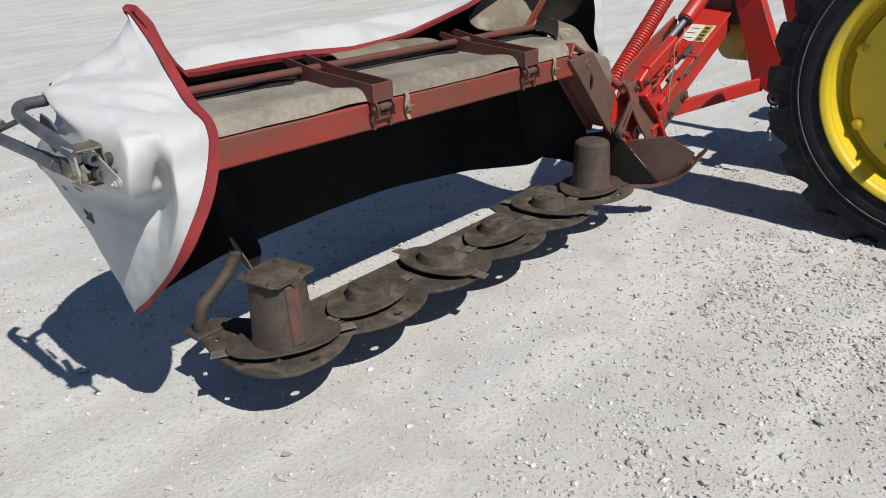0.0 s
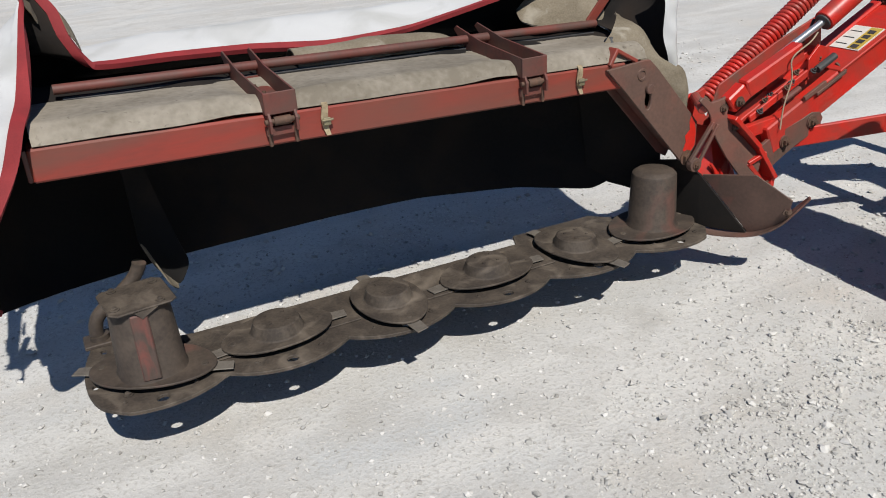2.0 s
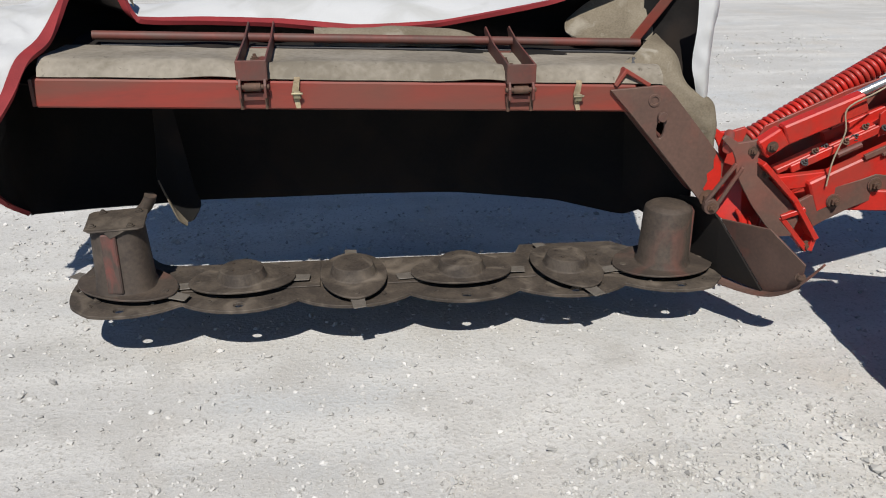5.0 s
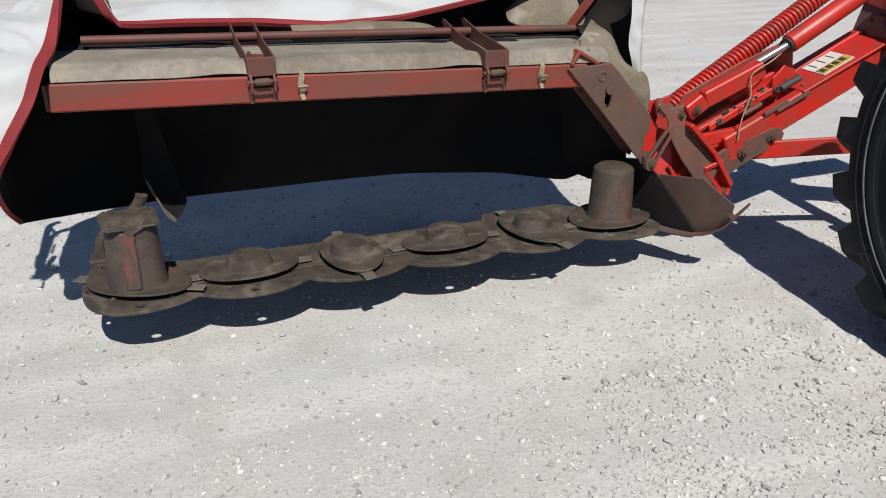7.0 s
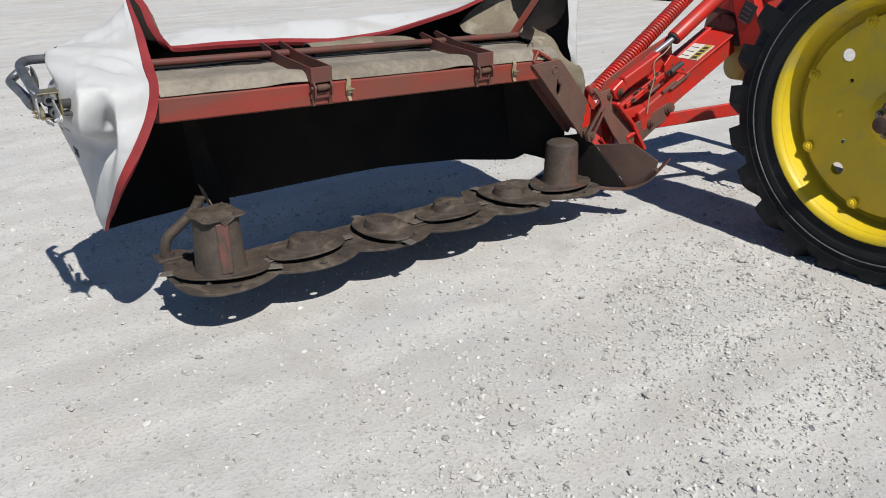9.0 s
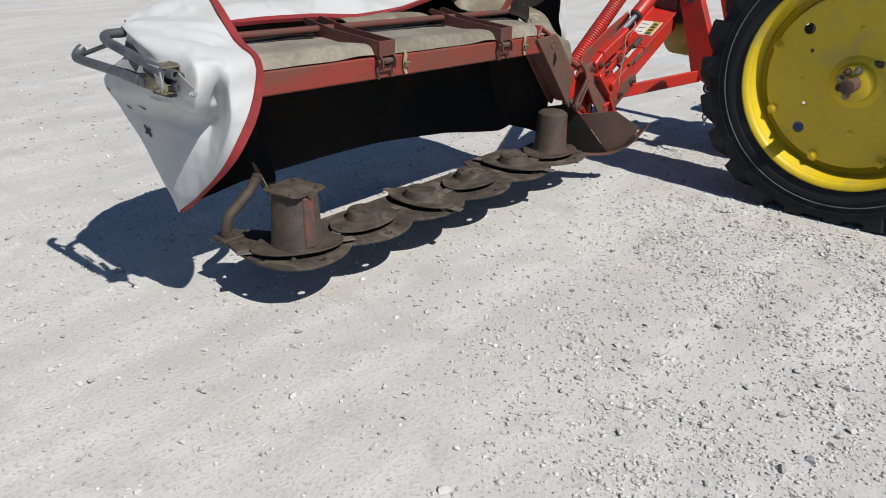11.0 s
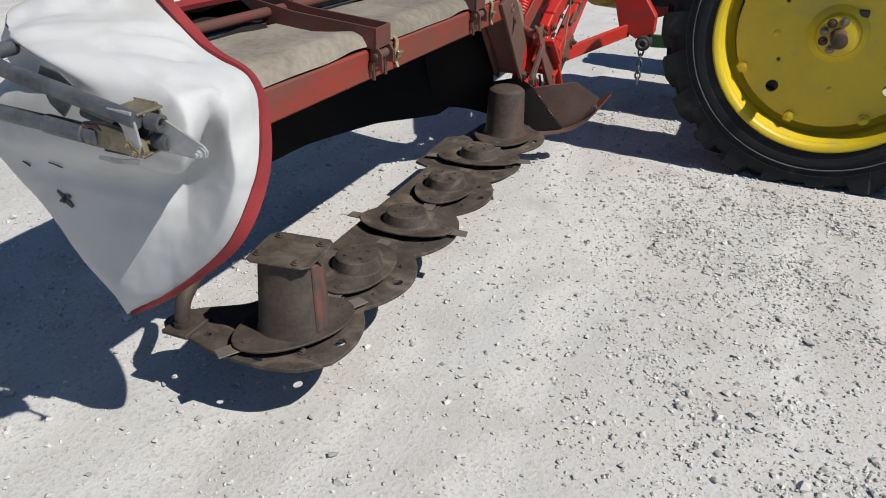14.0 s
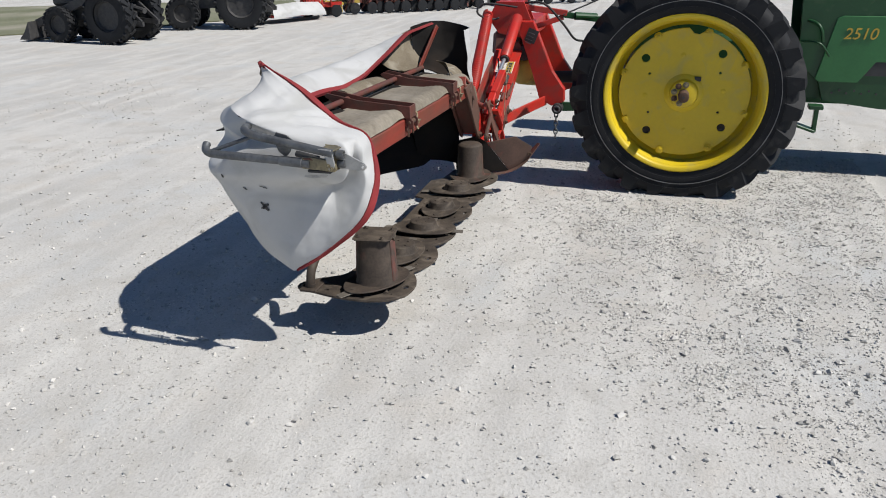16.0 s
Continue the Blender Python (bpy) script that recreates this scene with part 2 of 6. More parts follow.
def part(name, bm, mat, parent, label="", smooth=None):
    """One mesh object under a thing or a part; its vertices are given in the world."""
    if smooth is not None:
        bmesh.ops.recalc_face_normals(bm, faces=bm.faces)
        for f in bm.faces:
            f.smooth = True
        for ed in bm.edges:
            if len(ed.link_faces) == 2 and ed.calc_face_angle(0) > radians(smooth):
                ed.smooth = False
    me = bpy.data.meshes.new(name)
    bm.to_mesh(me)
    bm.free()
    me.materials.append(M[mat] if isinstance(mat, str) else mat)
    ob = new(name, me)
    if parent:
        ob.parent = parent
        chain, up = Matrix.Identity(4), parent
        while up:
            chain, up = up.matrix_basis @ chain if up.parent is None else up.matrix_parent_inverse @ up.matrix_basis @ chain, up.parent
        ob.matrix_parent_inverse = chain.inverted()
    if label:
        ob["label"] = label
    return ob


def box(bm, c, size, rot=None, bevel=0.003):
    m = Matrix.Translation(c) @ (rot.to_4x4() if rot else Matrix.Identity(4)) @ Matrix.Diagonal((*size, 1))
    got = bmesh.ops.create_cube(bm, size=1, matrix=m)
    if bevel:
        edges = list({e for v in got["verts"] for e in v.link_edges})
        bmesh.ops.bevel(bm, geom=edges, offset=bevel, segments=1, affect="EDGES", profile=0.5)
    return bm


def beam(bm, a, b, w, h, up=(0, 0, 1), bevel=0.003):
    """A box from a to b; w across, h along up."""
    a, b = Vector(a), Vector(b)
    d = (b - a).normalized()
    side = d.cross(Vector(up)).normalized()
    rot = Matrix((d, side, side.cross(d) * 1)).transposed()
    return box(bm, (a + b) / 2, ((b - a).length, w, h), rot, bevel)


def cyl(bm, a, b, r, r2=None, seg=20, bevel=0.0):
    a, b = Vector(a), Vector(b)
    d = b - a
    m = Matrix.Translation((a + b) / 2) @ d.to_track_quat("Z", "Y").to_matrix().to_4x4()
    got = bmesh.ops.create_cone(bm, cap_ends=True, segments=seg, radius1=r, radius2=r if r2 is None else r2, depth=d.length, matrix=m)
    if bevel:
        caps = [e for e in {e for v in got["verts"] for e in v.link_edges} if any(len(f.verts) > 4 for f in e.link_faces)]
        bmesh.ops.bevel(bm, geom=caps, offset=bevel, segments=2, affect="EDGES", profile=0.5)
    return bm


def curve_points(pts, n, slack=1.0):
    """A smooth line through the points; with less slack the corners are sharper."""
    p = np.array(pts, float)
    k = len(p)
    t = np.linspace(0, k - 1, n)
    i = np.clip(t.astype(int), 0, k - 2)
    f = (t - i)[:, None]
    p0, p1, p2, p3 = p[np.maximum(i - 1, 0)], p[i], p[i + 1], p[np.minimum(i + 2, k - 1)]
    m1, m2 = 0.5 * slack * (p2 - p0), 0.5 * slack * (p3 - p1)
    return p1 + m1 * f + (3 * (p2 - p1) - 2 * m1 - m2) * f**2 + (2 * (p1 - p2) + m1 + m2) * f**3


def sweep(bm, pts, r, seg=10, n=None, caps=True):
    """A round tube along a smooth line; r may be a number or one for each step."""
    p = curve_points(pts, n or 8 * len(pts)) if n != 0 else np.array(pts, float)
    rr = np.broadcast_to(np.array(r, float), (len(p),))
    tangent = np.gradient(p, axis=0)
    tangent /= np.linalg.norm(tangent, axis=1)[:, None] + 1e-9
    up = np.array((0.13, 0.21, 1.0))
    if abs(tangent[0] @ up) > 0.9 * np.linalg.norm(up):
        up = np.array((1.0, 0.2, 0.1))
    rings, side = [], None
    for c, t, q in zip(p, tangent, rr):
        u = np.cross(t, up) if side is None else side - t * (side @ t)
        u /= np.linalg.norm(u) + 1e-9
        side, v = u, np.cross(t, u)
        rings.append([bm.verts.new(c + q * (math.cos(a) * u + math.sin(a) * v)) for a in np.linspace(0, 2 * math.pi, seg, endpoint=False)])
    for a, b in zip(rings, rings[1:]):
        for k in range(seg):
            bm.faces.new((a[k], a[(k + 1) % seg], b[(k + 1) % seg], b[k]))
    if caps:
        bm.faces.new(rings[0][::-1])
        bm.faces.new(rings[-1])
    return bm


def plate(bm, outline, thick, bevel=0.002, holes=()):
    """A flat outline (world points) given thickness along the vector thick; holes are outlines too."""
    thick = Vector(thick)
    edges = []
    for loop in (outline, *holes):
        vs = [bm.verts.new(p) for p in loop]
        edges += [bm.edges.new((a, b)) for a, b in zip(vs, vs[1:] + vs[:1])]
    normal = thick.normalized()
    faces = [g for g in bmesh.ops.triangle_fill(bm, edges=edges, use_beauty=True, normal=normal)["geom"] if isinstance(g, bmesh.types.BMFace)]
    ext = bmesh.ops.extrude_face_region(bm, geom=faces)
    bmesh.ops.translate(bm, vec=thick, verts=[g for g in ext["geom"] if isinstance(g, bmesh.types.BMVert)])
    bmesh.ops.recalc_face_normals(bm, faces=bm.faces)
    if bevel:
        sharp = [e for e in bm.edges if len(e.link_faces) == 2 and e.calc_face_angle(0) > 1.2]
        bmesh.ops.bevel(bm, geom=sharp, offset=bevel, segments=1, affect="EDGES", profile=0.5)
    return bm


def lathe(bm, profile, place, axis=(0, 0, 1), seg=48, start=0.0, turn=2 * math.pi, squash=None):
    """Turns a profile of (radius, height) about an axis through place."""
    q = Vector(axis).normalized().to_track_quat("Z", "Y").to_matrix()
    closed = abs(turn - 2 * math.pi) < 1e-6
    count = seg if closed else seg + 1
    rings = []
    for k in range(count):
        a = start + turn * k / seg
        ring = []
        for r, h in profile:
            x, y = r * math.cos(a), r * math.sin(a)
            if squash:
                x, y = x * squash[0], y * squash[1]
            ring.append(bm.verts.new(Vector(place) + q @ Vector((x, y, h))))
        rings.append(ring)
    for k in range(seg):
        a, b = rings[k], rings[(k + 1) % count]
        for j in range(len(profile) - 1):
            bm.faces.new((a[j], b[j], b[j + 1], a[j + 1]))
    bmesh.ops.remove_doubles(bm, verts=bm.verts, dist=1e-5)
    return bm


def bolt(bm, place, axis, r=0.012, h=0.01, shank=0.006):
    place, axis = Vector(place), Vector(axis).normalized()
    cyl(bm, place, place + axis * 0.003, r * 1.5, seg=16)
    cyl(bm, place + axis * 0.003, place + axis * (0.003 + h), r, seg=6, bevel=0.001)
    cyl(bm, place + axis * (0.003 + h), place + axis * (0.006 + h + shank), r * 0.55, seg=10)
    return bm


def surface(control, nu, nv, slack=1.0):
    """A smooth grid of points through a grid of control points (rows, columns, 3)."""
    c = np.array(control, float)
    wide = np.stack([curve_points(row, nu, slack) for row in c])
    return np.stack([curve_points(wide[:, k], nv) for k in range(nu)], 1)


def grid_normals(g):
    n = np.cross(np.gradient(g, axis=1), np.gradient(g, axis=0))
    return n / (np.linalg.norm(n, axis=2)[..., None] + 1e-9)


def wrinkle(g, size, scale, seed, stretch=(1, 1, 1)):
    n = grid_normals(g)
    d = np.array([[noise.noise(Vector(p * scale * np.array(stretch)) + Vector((seed, 0, 0))) + 0.5 * noise.noise(Vector(p * scale * 2.3) + Vector((0, seed, 0))) for p in row] for row in g])
    return g + n * (d * size)[..., None]


def skin(bm, g, flip=False):
    vs = [[bm.verts.new(p) for p in row] for row in g]
    for a, b in zip(vs, vs[1:]):
        for k in range(len(a) - 1):
            f = (a[k], a[k + 1], b[k + 1], b[k])
            bm.faces.new(f[::-1] if flip else f)
    for f in bm.faces:
        f.smooth = True
    return bm


def slab(bm, g, thick):
    """A grid given thickness on both sides of itself, closed round the edges."""
    n = grid_normals(g) * thick / 2
    a = [[bm.verts.new(p) for p in row] for row in g + n]
    b = [[bm.verts.new(p) for p in row] for row in g - n]
    rows, cols = len(a), len(a[0])
    for i in range(rows - 1):
        for k in range(cols - 1):
            bm.faces.new((a[i][k], a[i][k + 1], a[i + 1][k + 1], a[i + 1][k]))
            bm.faces.new((b[i][k], b[i + 1][k], b[i + 1][k + 1], b[i][k + 1]))
    ring = [(0, k) for k in range(cols)] + [(i, cols - 1) for i in range(1, rows)] + [(rows - 1, k) for k in range(cols - 2, -1, -1)] + [(i, 0) for i in range(rows - 2, 0, -1)]
    for (i, k), (j, l) in zip(ring, ring[1:] + ring[:1]):
        bm.faces.new((a[i][k], b[i][k], b[j][l], a[j][l]))
    bmesh.ops.recalc_face_normals(bm, faces=bm.faces)
    return bm


BM = bmesh.new


# ---- ground ----
def ground_height(x, y):
    v = Vector((x, y, 0))
    return 0.012 * noise.noise(v * 0.7) + 0.003 * noise.noise(v * 2.3 + Vector((7, 1, 0))) + 0.0022 * noise.noise(v * 9.0) + 0.0018 * noise.noise(v * 31.0)


def make_ground():
    def ticks(lo, hi, step, far):
        near = np.arange(lo, hi + 1e-6, step)
        grow = [hi + step * (1.35 ** k - 1) / 0.35 for k in range(1, 60)]
        grow = [g for g in grow if g < far] + [far]
        back = [lo - (g - hi) for g in grow][::-1]
        return np.concatenate([back, near, grow])

    xs, ys = ticks(-1.6, 6.0, 0.03, 600.0), ticks(-1.2, 4.6, 0.03, 600.0)
    verts = [(x, y, ground_height(x, y) * max(0.0, 1 - math.hypot(x - 2, y - 1.5) / 60) - 0.008) for y in ys for x in xs]
    w = len(xs)
    faces = [(j * w + i, j * w + i + 1, (j + 1) * w + i + 1, (j + 1) * w + i) for j in range(len(ys) - 1) for i in range(w - 1)]
    me = bpy.data.meshes.new("ground")
    me.from_pydata(verts, [], faces)
    me.materials.append(M["ground"])
    me.polygons.foreach_set("use_smooth", [True] * len(faces))
    tagged(new("ground", me), "pale dusty crushed limestone yard, packed and gravelly", "ground", kind="structure")


def make_stones():
    rng = np.random.default_rng(5)

    def shape(fine):
        """A jagged chip: a shaken octahedron, or a shaken icosahedron for the larger ones."""
        b = BM()
        if fine:
            bmesh.ops.create_icosphere(b, subdivisions=1, radius=1.0)
        else:
            vs = [b.verts.new(p) for p in ((1, 0, 0), (0, 1, 0), (-1, 0, 0), (0, -1, 0), (0, 0, 1), (0, 0, -1))]
            for k in range(4):
                b.faces.new((vs[k], vs[(k + 1) % 4], vs[4]))
                b.faces.new((vs[(k + 1) % 4], vs[k], vs[5]))
        for v in b.verts:
            v.co = v.co * (0.5 + 0.8 * rng.random()) + Vector(rng.uniform(-0.2, 0.2, 3))
            v.co.z *= 0.6
        b.verts.ensure_lookup_table()
        b.verts.index_update()
        got = np.array([v.co[:] for v in b.verts]), np.array([[v.index for v in f.verts] for f in b.faces])
        b.free()
        return got

    chips, rough = [shape(False) for k in range(16)], [shape(True) for k in range(16)]
    verts, faces, total = [], [], 0

    def scatter(count, xr, yr, sizes, keep, shapes):
        nonlocal total
        made = 0
        while made < count:
            x, y = rng.uniform(*xr), rng.uniform(*yr)
            if rng.random() > keep(x, y):
                made += 0.2
                continue
            made += 1
            r = sizes[0] * (sizes[1] / sizes[0]) ** (rng.random() ** 2.0)
            v, f = shapes[rng.integers(16)]
            a = rng.uniform(0, 6.283)
            c, s = math.cos(a), math.sin(a)
            p = v * (r, r * rng.uniform(0.6, 1.0), r) @ np.array([[c, s, 0], [-s, c, 0], [0, 0, 1]])
            verts.append(p + (x, y, ground_height(x, y) - 0.008 + r * 0.33))
            faces.append(f + total)
            total += len(v)

    def step(v):
        return 1 / (1 + math.exp(-max(-30.0, min(30.0, v))))

    def drift(x, y):
        loose = max(0.0, min(1.0, 0.5 + 0.5 * noise.noise(Vector((x * 1.7, y * 1.7, 3.0))) + 0.6 * noise.noise(Vector((x * 5, y * 5, 9.0))) + 0.5 * noise.noise(Vector((x * 14, y * 14, 5.0)))))
        # loose gravel along the wheel track, packed fines beside the mower
        track = step((0.9 + 0.16 * (x - 1.35) - y) / 0.13) * step((x - 0.5 - 0.75 * (y + 0.1)) / 0.14)
        pile = 0.8 * math.exp(-(((x - 1.35) / 0.35) ** 2 + ((y - 2.95) / 0.3) ** 2)) + 0.6 * math.exp(-(((x - 2.5) / 0.8) ** 2 + ((y - 2.75) / 0.22) ** 2))
        # a windrow of chips that the wheels pushed up, and a small heap before it
        row = 0.75 * math.exp(-((y - 0.95 - 0.05 * (x - 2.2)) / 0.15) ** 2) * step((x - 1.6) / 0.12) * step((3.4 - x) / 0.1)
        row += 0.7 * math.exp(-(((x - 2.62) / 0.13) ** 2 + ((y - 0.53) / 0.08) ** 2))
        return min(1.0, 0.045 + 0.13 * loose ** 2 + track * (0.07 + 0.95 * loose ** 1.6) + (pile + row) * loose)

    scatter(110000, (-1.2, 5.0), (-0.9, 3.6), (0.0018, 0.0042), lambda x, y: drift(x, y) - 0.035, chips)
    scatter(52000, (-1.2, 5.0), (-0.9, 3.6), (0.0036, 0.0102), drift, rough)
    scatter(2700, (-1.2, 5.0), (-0.9, 3.6), (0.008, 0.02), drift, rough)
    scatter(9000, (-3.5, 7.5), (-2.0, 8.0), (0.005, 0.015), lambda x, y: max(0.05, 0.4 + 0.8 * noise.noise(Vector((x * 0.8, y * 0.8, 1.0)))), rough)
    me = bpy.data.meshes.new("gravel")
    me.from_pydata(np.concatenate(verts).tolist(), [], np.concatenate(faces).tolist())
    me.materials.append(M["stone"])
    tagged(new("gravel", me), "loose grey and white limestone chips on the packed yard", "gravel", kind="stuff")


make_ground()
make_stones()

# ---- disc mower ----
CENTRES = [1.285 + 0.381 * k for k in range(6)]
BAR_Y, BAR_Z = 1.875, 0.19


def bar_z(x):
    return 0.206 - 0.009 * (x - 1.28)


mower = thing("disc_mower", (2.2, 1.86, 0), "red disc mower with white canvas cover, raised above the gravel", "disc mower")


def make_cutterbar():
    def skid_front(x):
        """Round skids, one under each disc, that meet in cusps."""
        d = (x - 1.285 + 0.1905) % 0.381 - 0.1905
        return 1.69 + 0.293 - math.sqrt(0.293 ** 2 - d * d)

    xs = np.linspace(1.19, 3.3, 140)
    front = [(x, skid_front(x)) for x in xs]
    left = [(1.165, 1.727), (1.122, 1.775), (1.1, 1.85), (1.095, 1.93), (1.104, 2.03), (1.13, 2.13), (1.15, 2.205), (1.165, 2.24), (1.21, 2.242), (1.27, 2.2), (1.36, 2.08), (1.45, 2.055)]
    back = [(2.66, 2.055), (2.69, 2.125), (3.05, 2.125), (3.12, 2.06), (3.34, 2.04), (3.36, 1.78)]
    left = [(p[0], p[1]) for p in curve_points([(x, y, 0) for x, y in left], 48)]
    outline = [Vector((x, y, bar_z(x))) for x, y in front[::-1] + left + back]
    holes = []
    for c in CENTRES:
        holes.append([Vector((c + 0.0185 * math.cos(a), 1.733 + 0.0165 * math.sin(a), bar_z(c))) for a in np.linspace(0, 2 * math.pi, 16, endpoint=False)])
    for x, y in ((1.12, 1.893), (1.165, 2.09)):
        holes.append([Vector((x + 0.009 * math.cos(a), y + 0.014 * math.sin(a), bar_z(x))) for a in np.linspace(0, 2 * math.pi, 12, endpoint=False)])
    bm = plate(BM(), outline, (0, 0, -0.012), 0.0015, holes)
    bar = part("cutterbar", bm, "mud", mower, "mud-caked steel cutterbar with scalloped skids")
    for c in CENTRES[:-1]:
        x = c + 0.19
        part("gear_cover", box(BM(), (x, 1.93, bar_z(x) + 0.003), (0.15, 0.19, 0.006), None, 0.002), "mud", bar)
    for c in CENTRES:
        part("gear_hub", cyl(BM(), (c, BAR_Y, bar_z(c)), (c, BAR_Y, bar_z(c) + 0.018), 0.07, seg=32, bevel=0.004), "mud", bar, "", 40)
    for c in CENTRES:
        for dx, y in ((-0.1, 1.765), (0.1, 1.765), (-0.15, 1.96), (0.15, 1.99)):
            if 1.1 < c + dx < 3.32:
                part("skid_bolt", bolt(BM(), (c + dx, y, bar_z(c)), (0, 0, 1), 0.006, 0.002, 0.0), "mud", bar)
    for x, y in ((1.175, 2.215), (1.22, 2.2), (1.2, 1.8), (1.15, 1.98)):
        part("skid_bolt", bolt(BM(), (x, y, bar_z(x)), (0, 0, 1), 0.01, 0.006, 0.003), "mud", bar)
    # hose guard post on the outer end
    bm = sweep(BM(), [(1.165, 2.165, 0.2), (1.16, 2.165, 0.25), (1.18, 2.165, 0.3), (1.25, 2.165, 0.35), (1.30, 2.165, 0.39), (1.325, 2.163, 0.425), (1.332, 2.16, 0.445)], 0.022, 14)
    part("bent_post", bm, "mud_red", bar, "bent muddy steel post", 50)
    bm = box(BM(), (1.18, 2.165, 0.212), (0.13, 0.085, 0.014), None, 0.003)
    cyl(bm, (1.165, 2.165, 0.215), (1.165, 2.165, 0.235), 0.03, seg=18)
    part("post_foot", bm, "mud_red", bar)


DISC_LIFT = 0.029


def disc_profile_grid(c, angle, long, short, dome_r, dome_h, rim=0.003):
    """A cambered oval cutting disc with a raised middle."""
    bm = BM()
    rings, seg = [], 40
    z0 = bar_z(c) + DISC_LIFT
    steps = [(0.0, 1.0), (0.45, 1.0), (0.8, 0.97), (0.87, 0.9), (1.0, 0.14), (1.06, 0.05), (1.25, 0.02)]
    ca, sa = math.cos(angle), math.sin(angle)

    def put(px, py, z):
        return bm.verts.new((c + px * ca - py * sa, BAR_Y + px * sa + py * ca, z))

    for s, h in steps[1:]:
        rings.append([put(dome_r * s * math.cos(a), dome_r * s * math.sin(a) * 0.96, z0 + dome_h * h) for a in np.linspace(0, 2 * math.pi, seg, endpoint=False)])
    for s, z in ((0.985, 0.003), (1.0, 0.001), (1.0, -rim)):
        ring = []
        for a in np.linspace(0, 2 * math.pi, seg, endpoint=False):
            px, py = long * math.copysign(abs(math.cos(a)) ** 0.95, math.cos(a)), short * math.copysign(abs(math.sin(a)) ** 1.12, math.sin(a))
            ring.append(put(px * s, py * s, z0 + z - 0.006 * (abs(px) / long) ** 2))
        rings.append(ring)
    top = put(0, 0, z0 + dome_h)
    for k in range(seg):
        bm.faces.new((top, rings[0][k], rings[0][(k + 1) % seg]))
    for a, b in zip(rings, rings[1:]):
        for k in range(seg):
            bm.faces.new((a[k], b[k], b[(k + 1) % seg], a[(k + 1) % seg]))
    bm.faces.new(rings[-1][::-1])
    return bm


# directions of the tall drum's cap and of its rib
CAP, RIB = math.pi / 2 + 0.12, math.radians(-97)


def make_disc(c, angle, tower=None):
    long, short = {None: (0.181, 0.116), "tall": (0.19, 0.12), "round": (0.188, 0.14)}[tower]
    name = "cutting_disc"
    bm = disc_profile_grid(c, angle, long, short, 0.084 if not tower else 0.1, 0.043 if not tower else 0.01)
    z0 = bar_z(c) + DISC_LIFT
    ca, sa = math.cos(angle), math.sin(angle)

    def at(px, py, pz):
        return Vector((c + px * ca - py * sa, BAR_Y + px * sa + py * ca, z0 + pz))

    label = {None: "mud-coated oval cutting disc with a domed middle", "tall": "mud-coated disc with a tall tapered drum and square cap", "round": "mud-coated disc with a round tapered drum"}[tower]
    disc = part(name, bm, "mud" if not tower else "mud_red", mower, label, 24)
    for s in (1, -1):
        bm = plate(BM(), [at(s * (long - 0.05), -0.024, -0.011), at(s * (long + 0.045), -0.026, -0.013), at(s * (long + 0.052), 0.016, -0.013), at(s * (long - 0.05), 0.026, -0.011)], (0, 0, -0.004), 0.001)
        part("blade", bm, "blade", disc, "worn steel knife")
        part("blade_bolt", cyl(BM(), at(s * (long - 0.035), 0, -0.012), at(s * (long - 0.035), 0, 0.001), 0.012, seg=12, bevel=0.002), "mud", disc)
    if not tower:
        for a in (0.7, 2.3, 3.9, 5.5):
            part("hub_bolt", cyl(BM(), at(0.04 * math.cos(a), 0.04 * math.sin(a), 0.04), at(0.04 * math.cos(a), 0.04 * math.sin(a), 0.0465), 0.006, seg=6), "mud", disc)
        return
    if tower == "tall":
        # drum of rounded square section, flat cap plate with a folded lip
        seg, h = 48, 0.226
        cc, cs = math.cos(CAP), math.sin(CAP)

        def at(px, py, pz):
            return Vector((c + px * cc - py * cs, BAR_Y + px * cs + py * cc, z0 + pz))

        bm = BM()
        rings = []
        for r, z in ((0.1, 0.0), (0.095, 0.012), (0.084, h - 0.006), (0.082, h)):
            ring = []
            for k in range(seg):
                a = 2 * math.pi * k / seg
                rr = r / (abs(math.cos(a)) ** 2.5 + abs(math.sin(a)) ** 2.5) ** (1 / 2.5)
                ring.append(bm.verts.new(at(rr * math.cos(a), rr * math.sin(a), z)))
            rings.append(ring)
        for p, q in zip(rings, rings[1:]):
            for k in range(seg):
                bm.faces.new((p[k], p[(k + 1) % seg], q[(k + 1) % seg], q[k]))
        bm.faces.new(rings[-1])
        part("drum", bm, "mud_red", disc, "tapered drum, red paint showing through mud", 40)
        cap = [at(x, y, h) for x, y in ((-0.094, -0.075), (-0.08, -0.092), (0.072, -0.094), (0.096, -0.07), (0.092, 0.078), (0.074, 0.094), (-0.07, 0.092), (-0.092, 0.074))]
        part("cap_plate", plate(BM(), cap, (0, 0, 0.006), 0.002), "mud", disc)
        bm = plate(BM(), [at(-0.093, -0.035, h), at(-0.093, 0.03, h), at(-0.097, 0.012, h - 0.022)], at(0.004, 0, 0) - at(0, 0, 0), 0.0)
        part("cap_lip", bm, "mud", disc)
        for x, y in ((-0.07, -0.05), (0.06, -0.065), (0.07, 0.05), (-0.05, 0.07)):
            part("cap_bolt", bolt(BM(), at(x, y, h + 0.007), (0, 0, 1), 0.009, 0.005, 0.0), "mud", disc)
        for a in (RIB - CAP, RIB - CAP + math.pi):
            bm = BM()
            f = (abs(math.cos(a)) ** 2.5 + abs(math.sin(a)) ** 2.5) ** (-1 / 2.5)
            p, q = at(0.093 * f * math.cos(a), 0.093 * f * math.sin(a), 0.008), at(0.083 * f * math.cos(a), 0.083 * f * math.sin(a), h - 0.012)
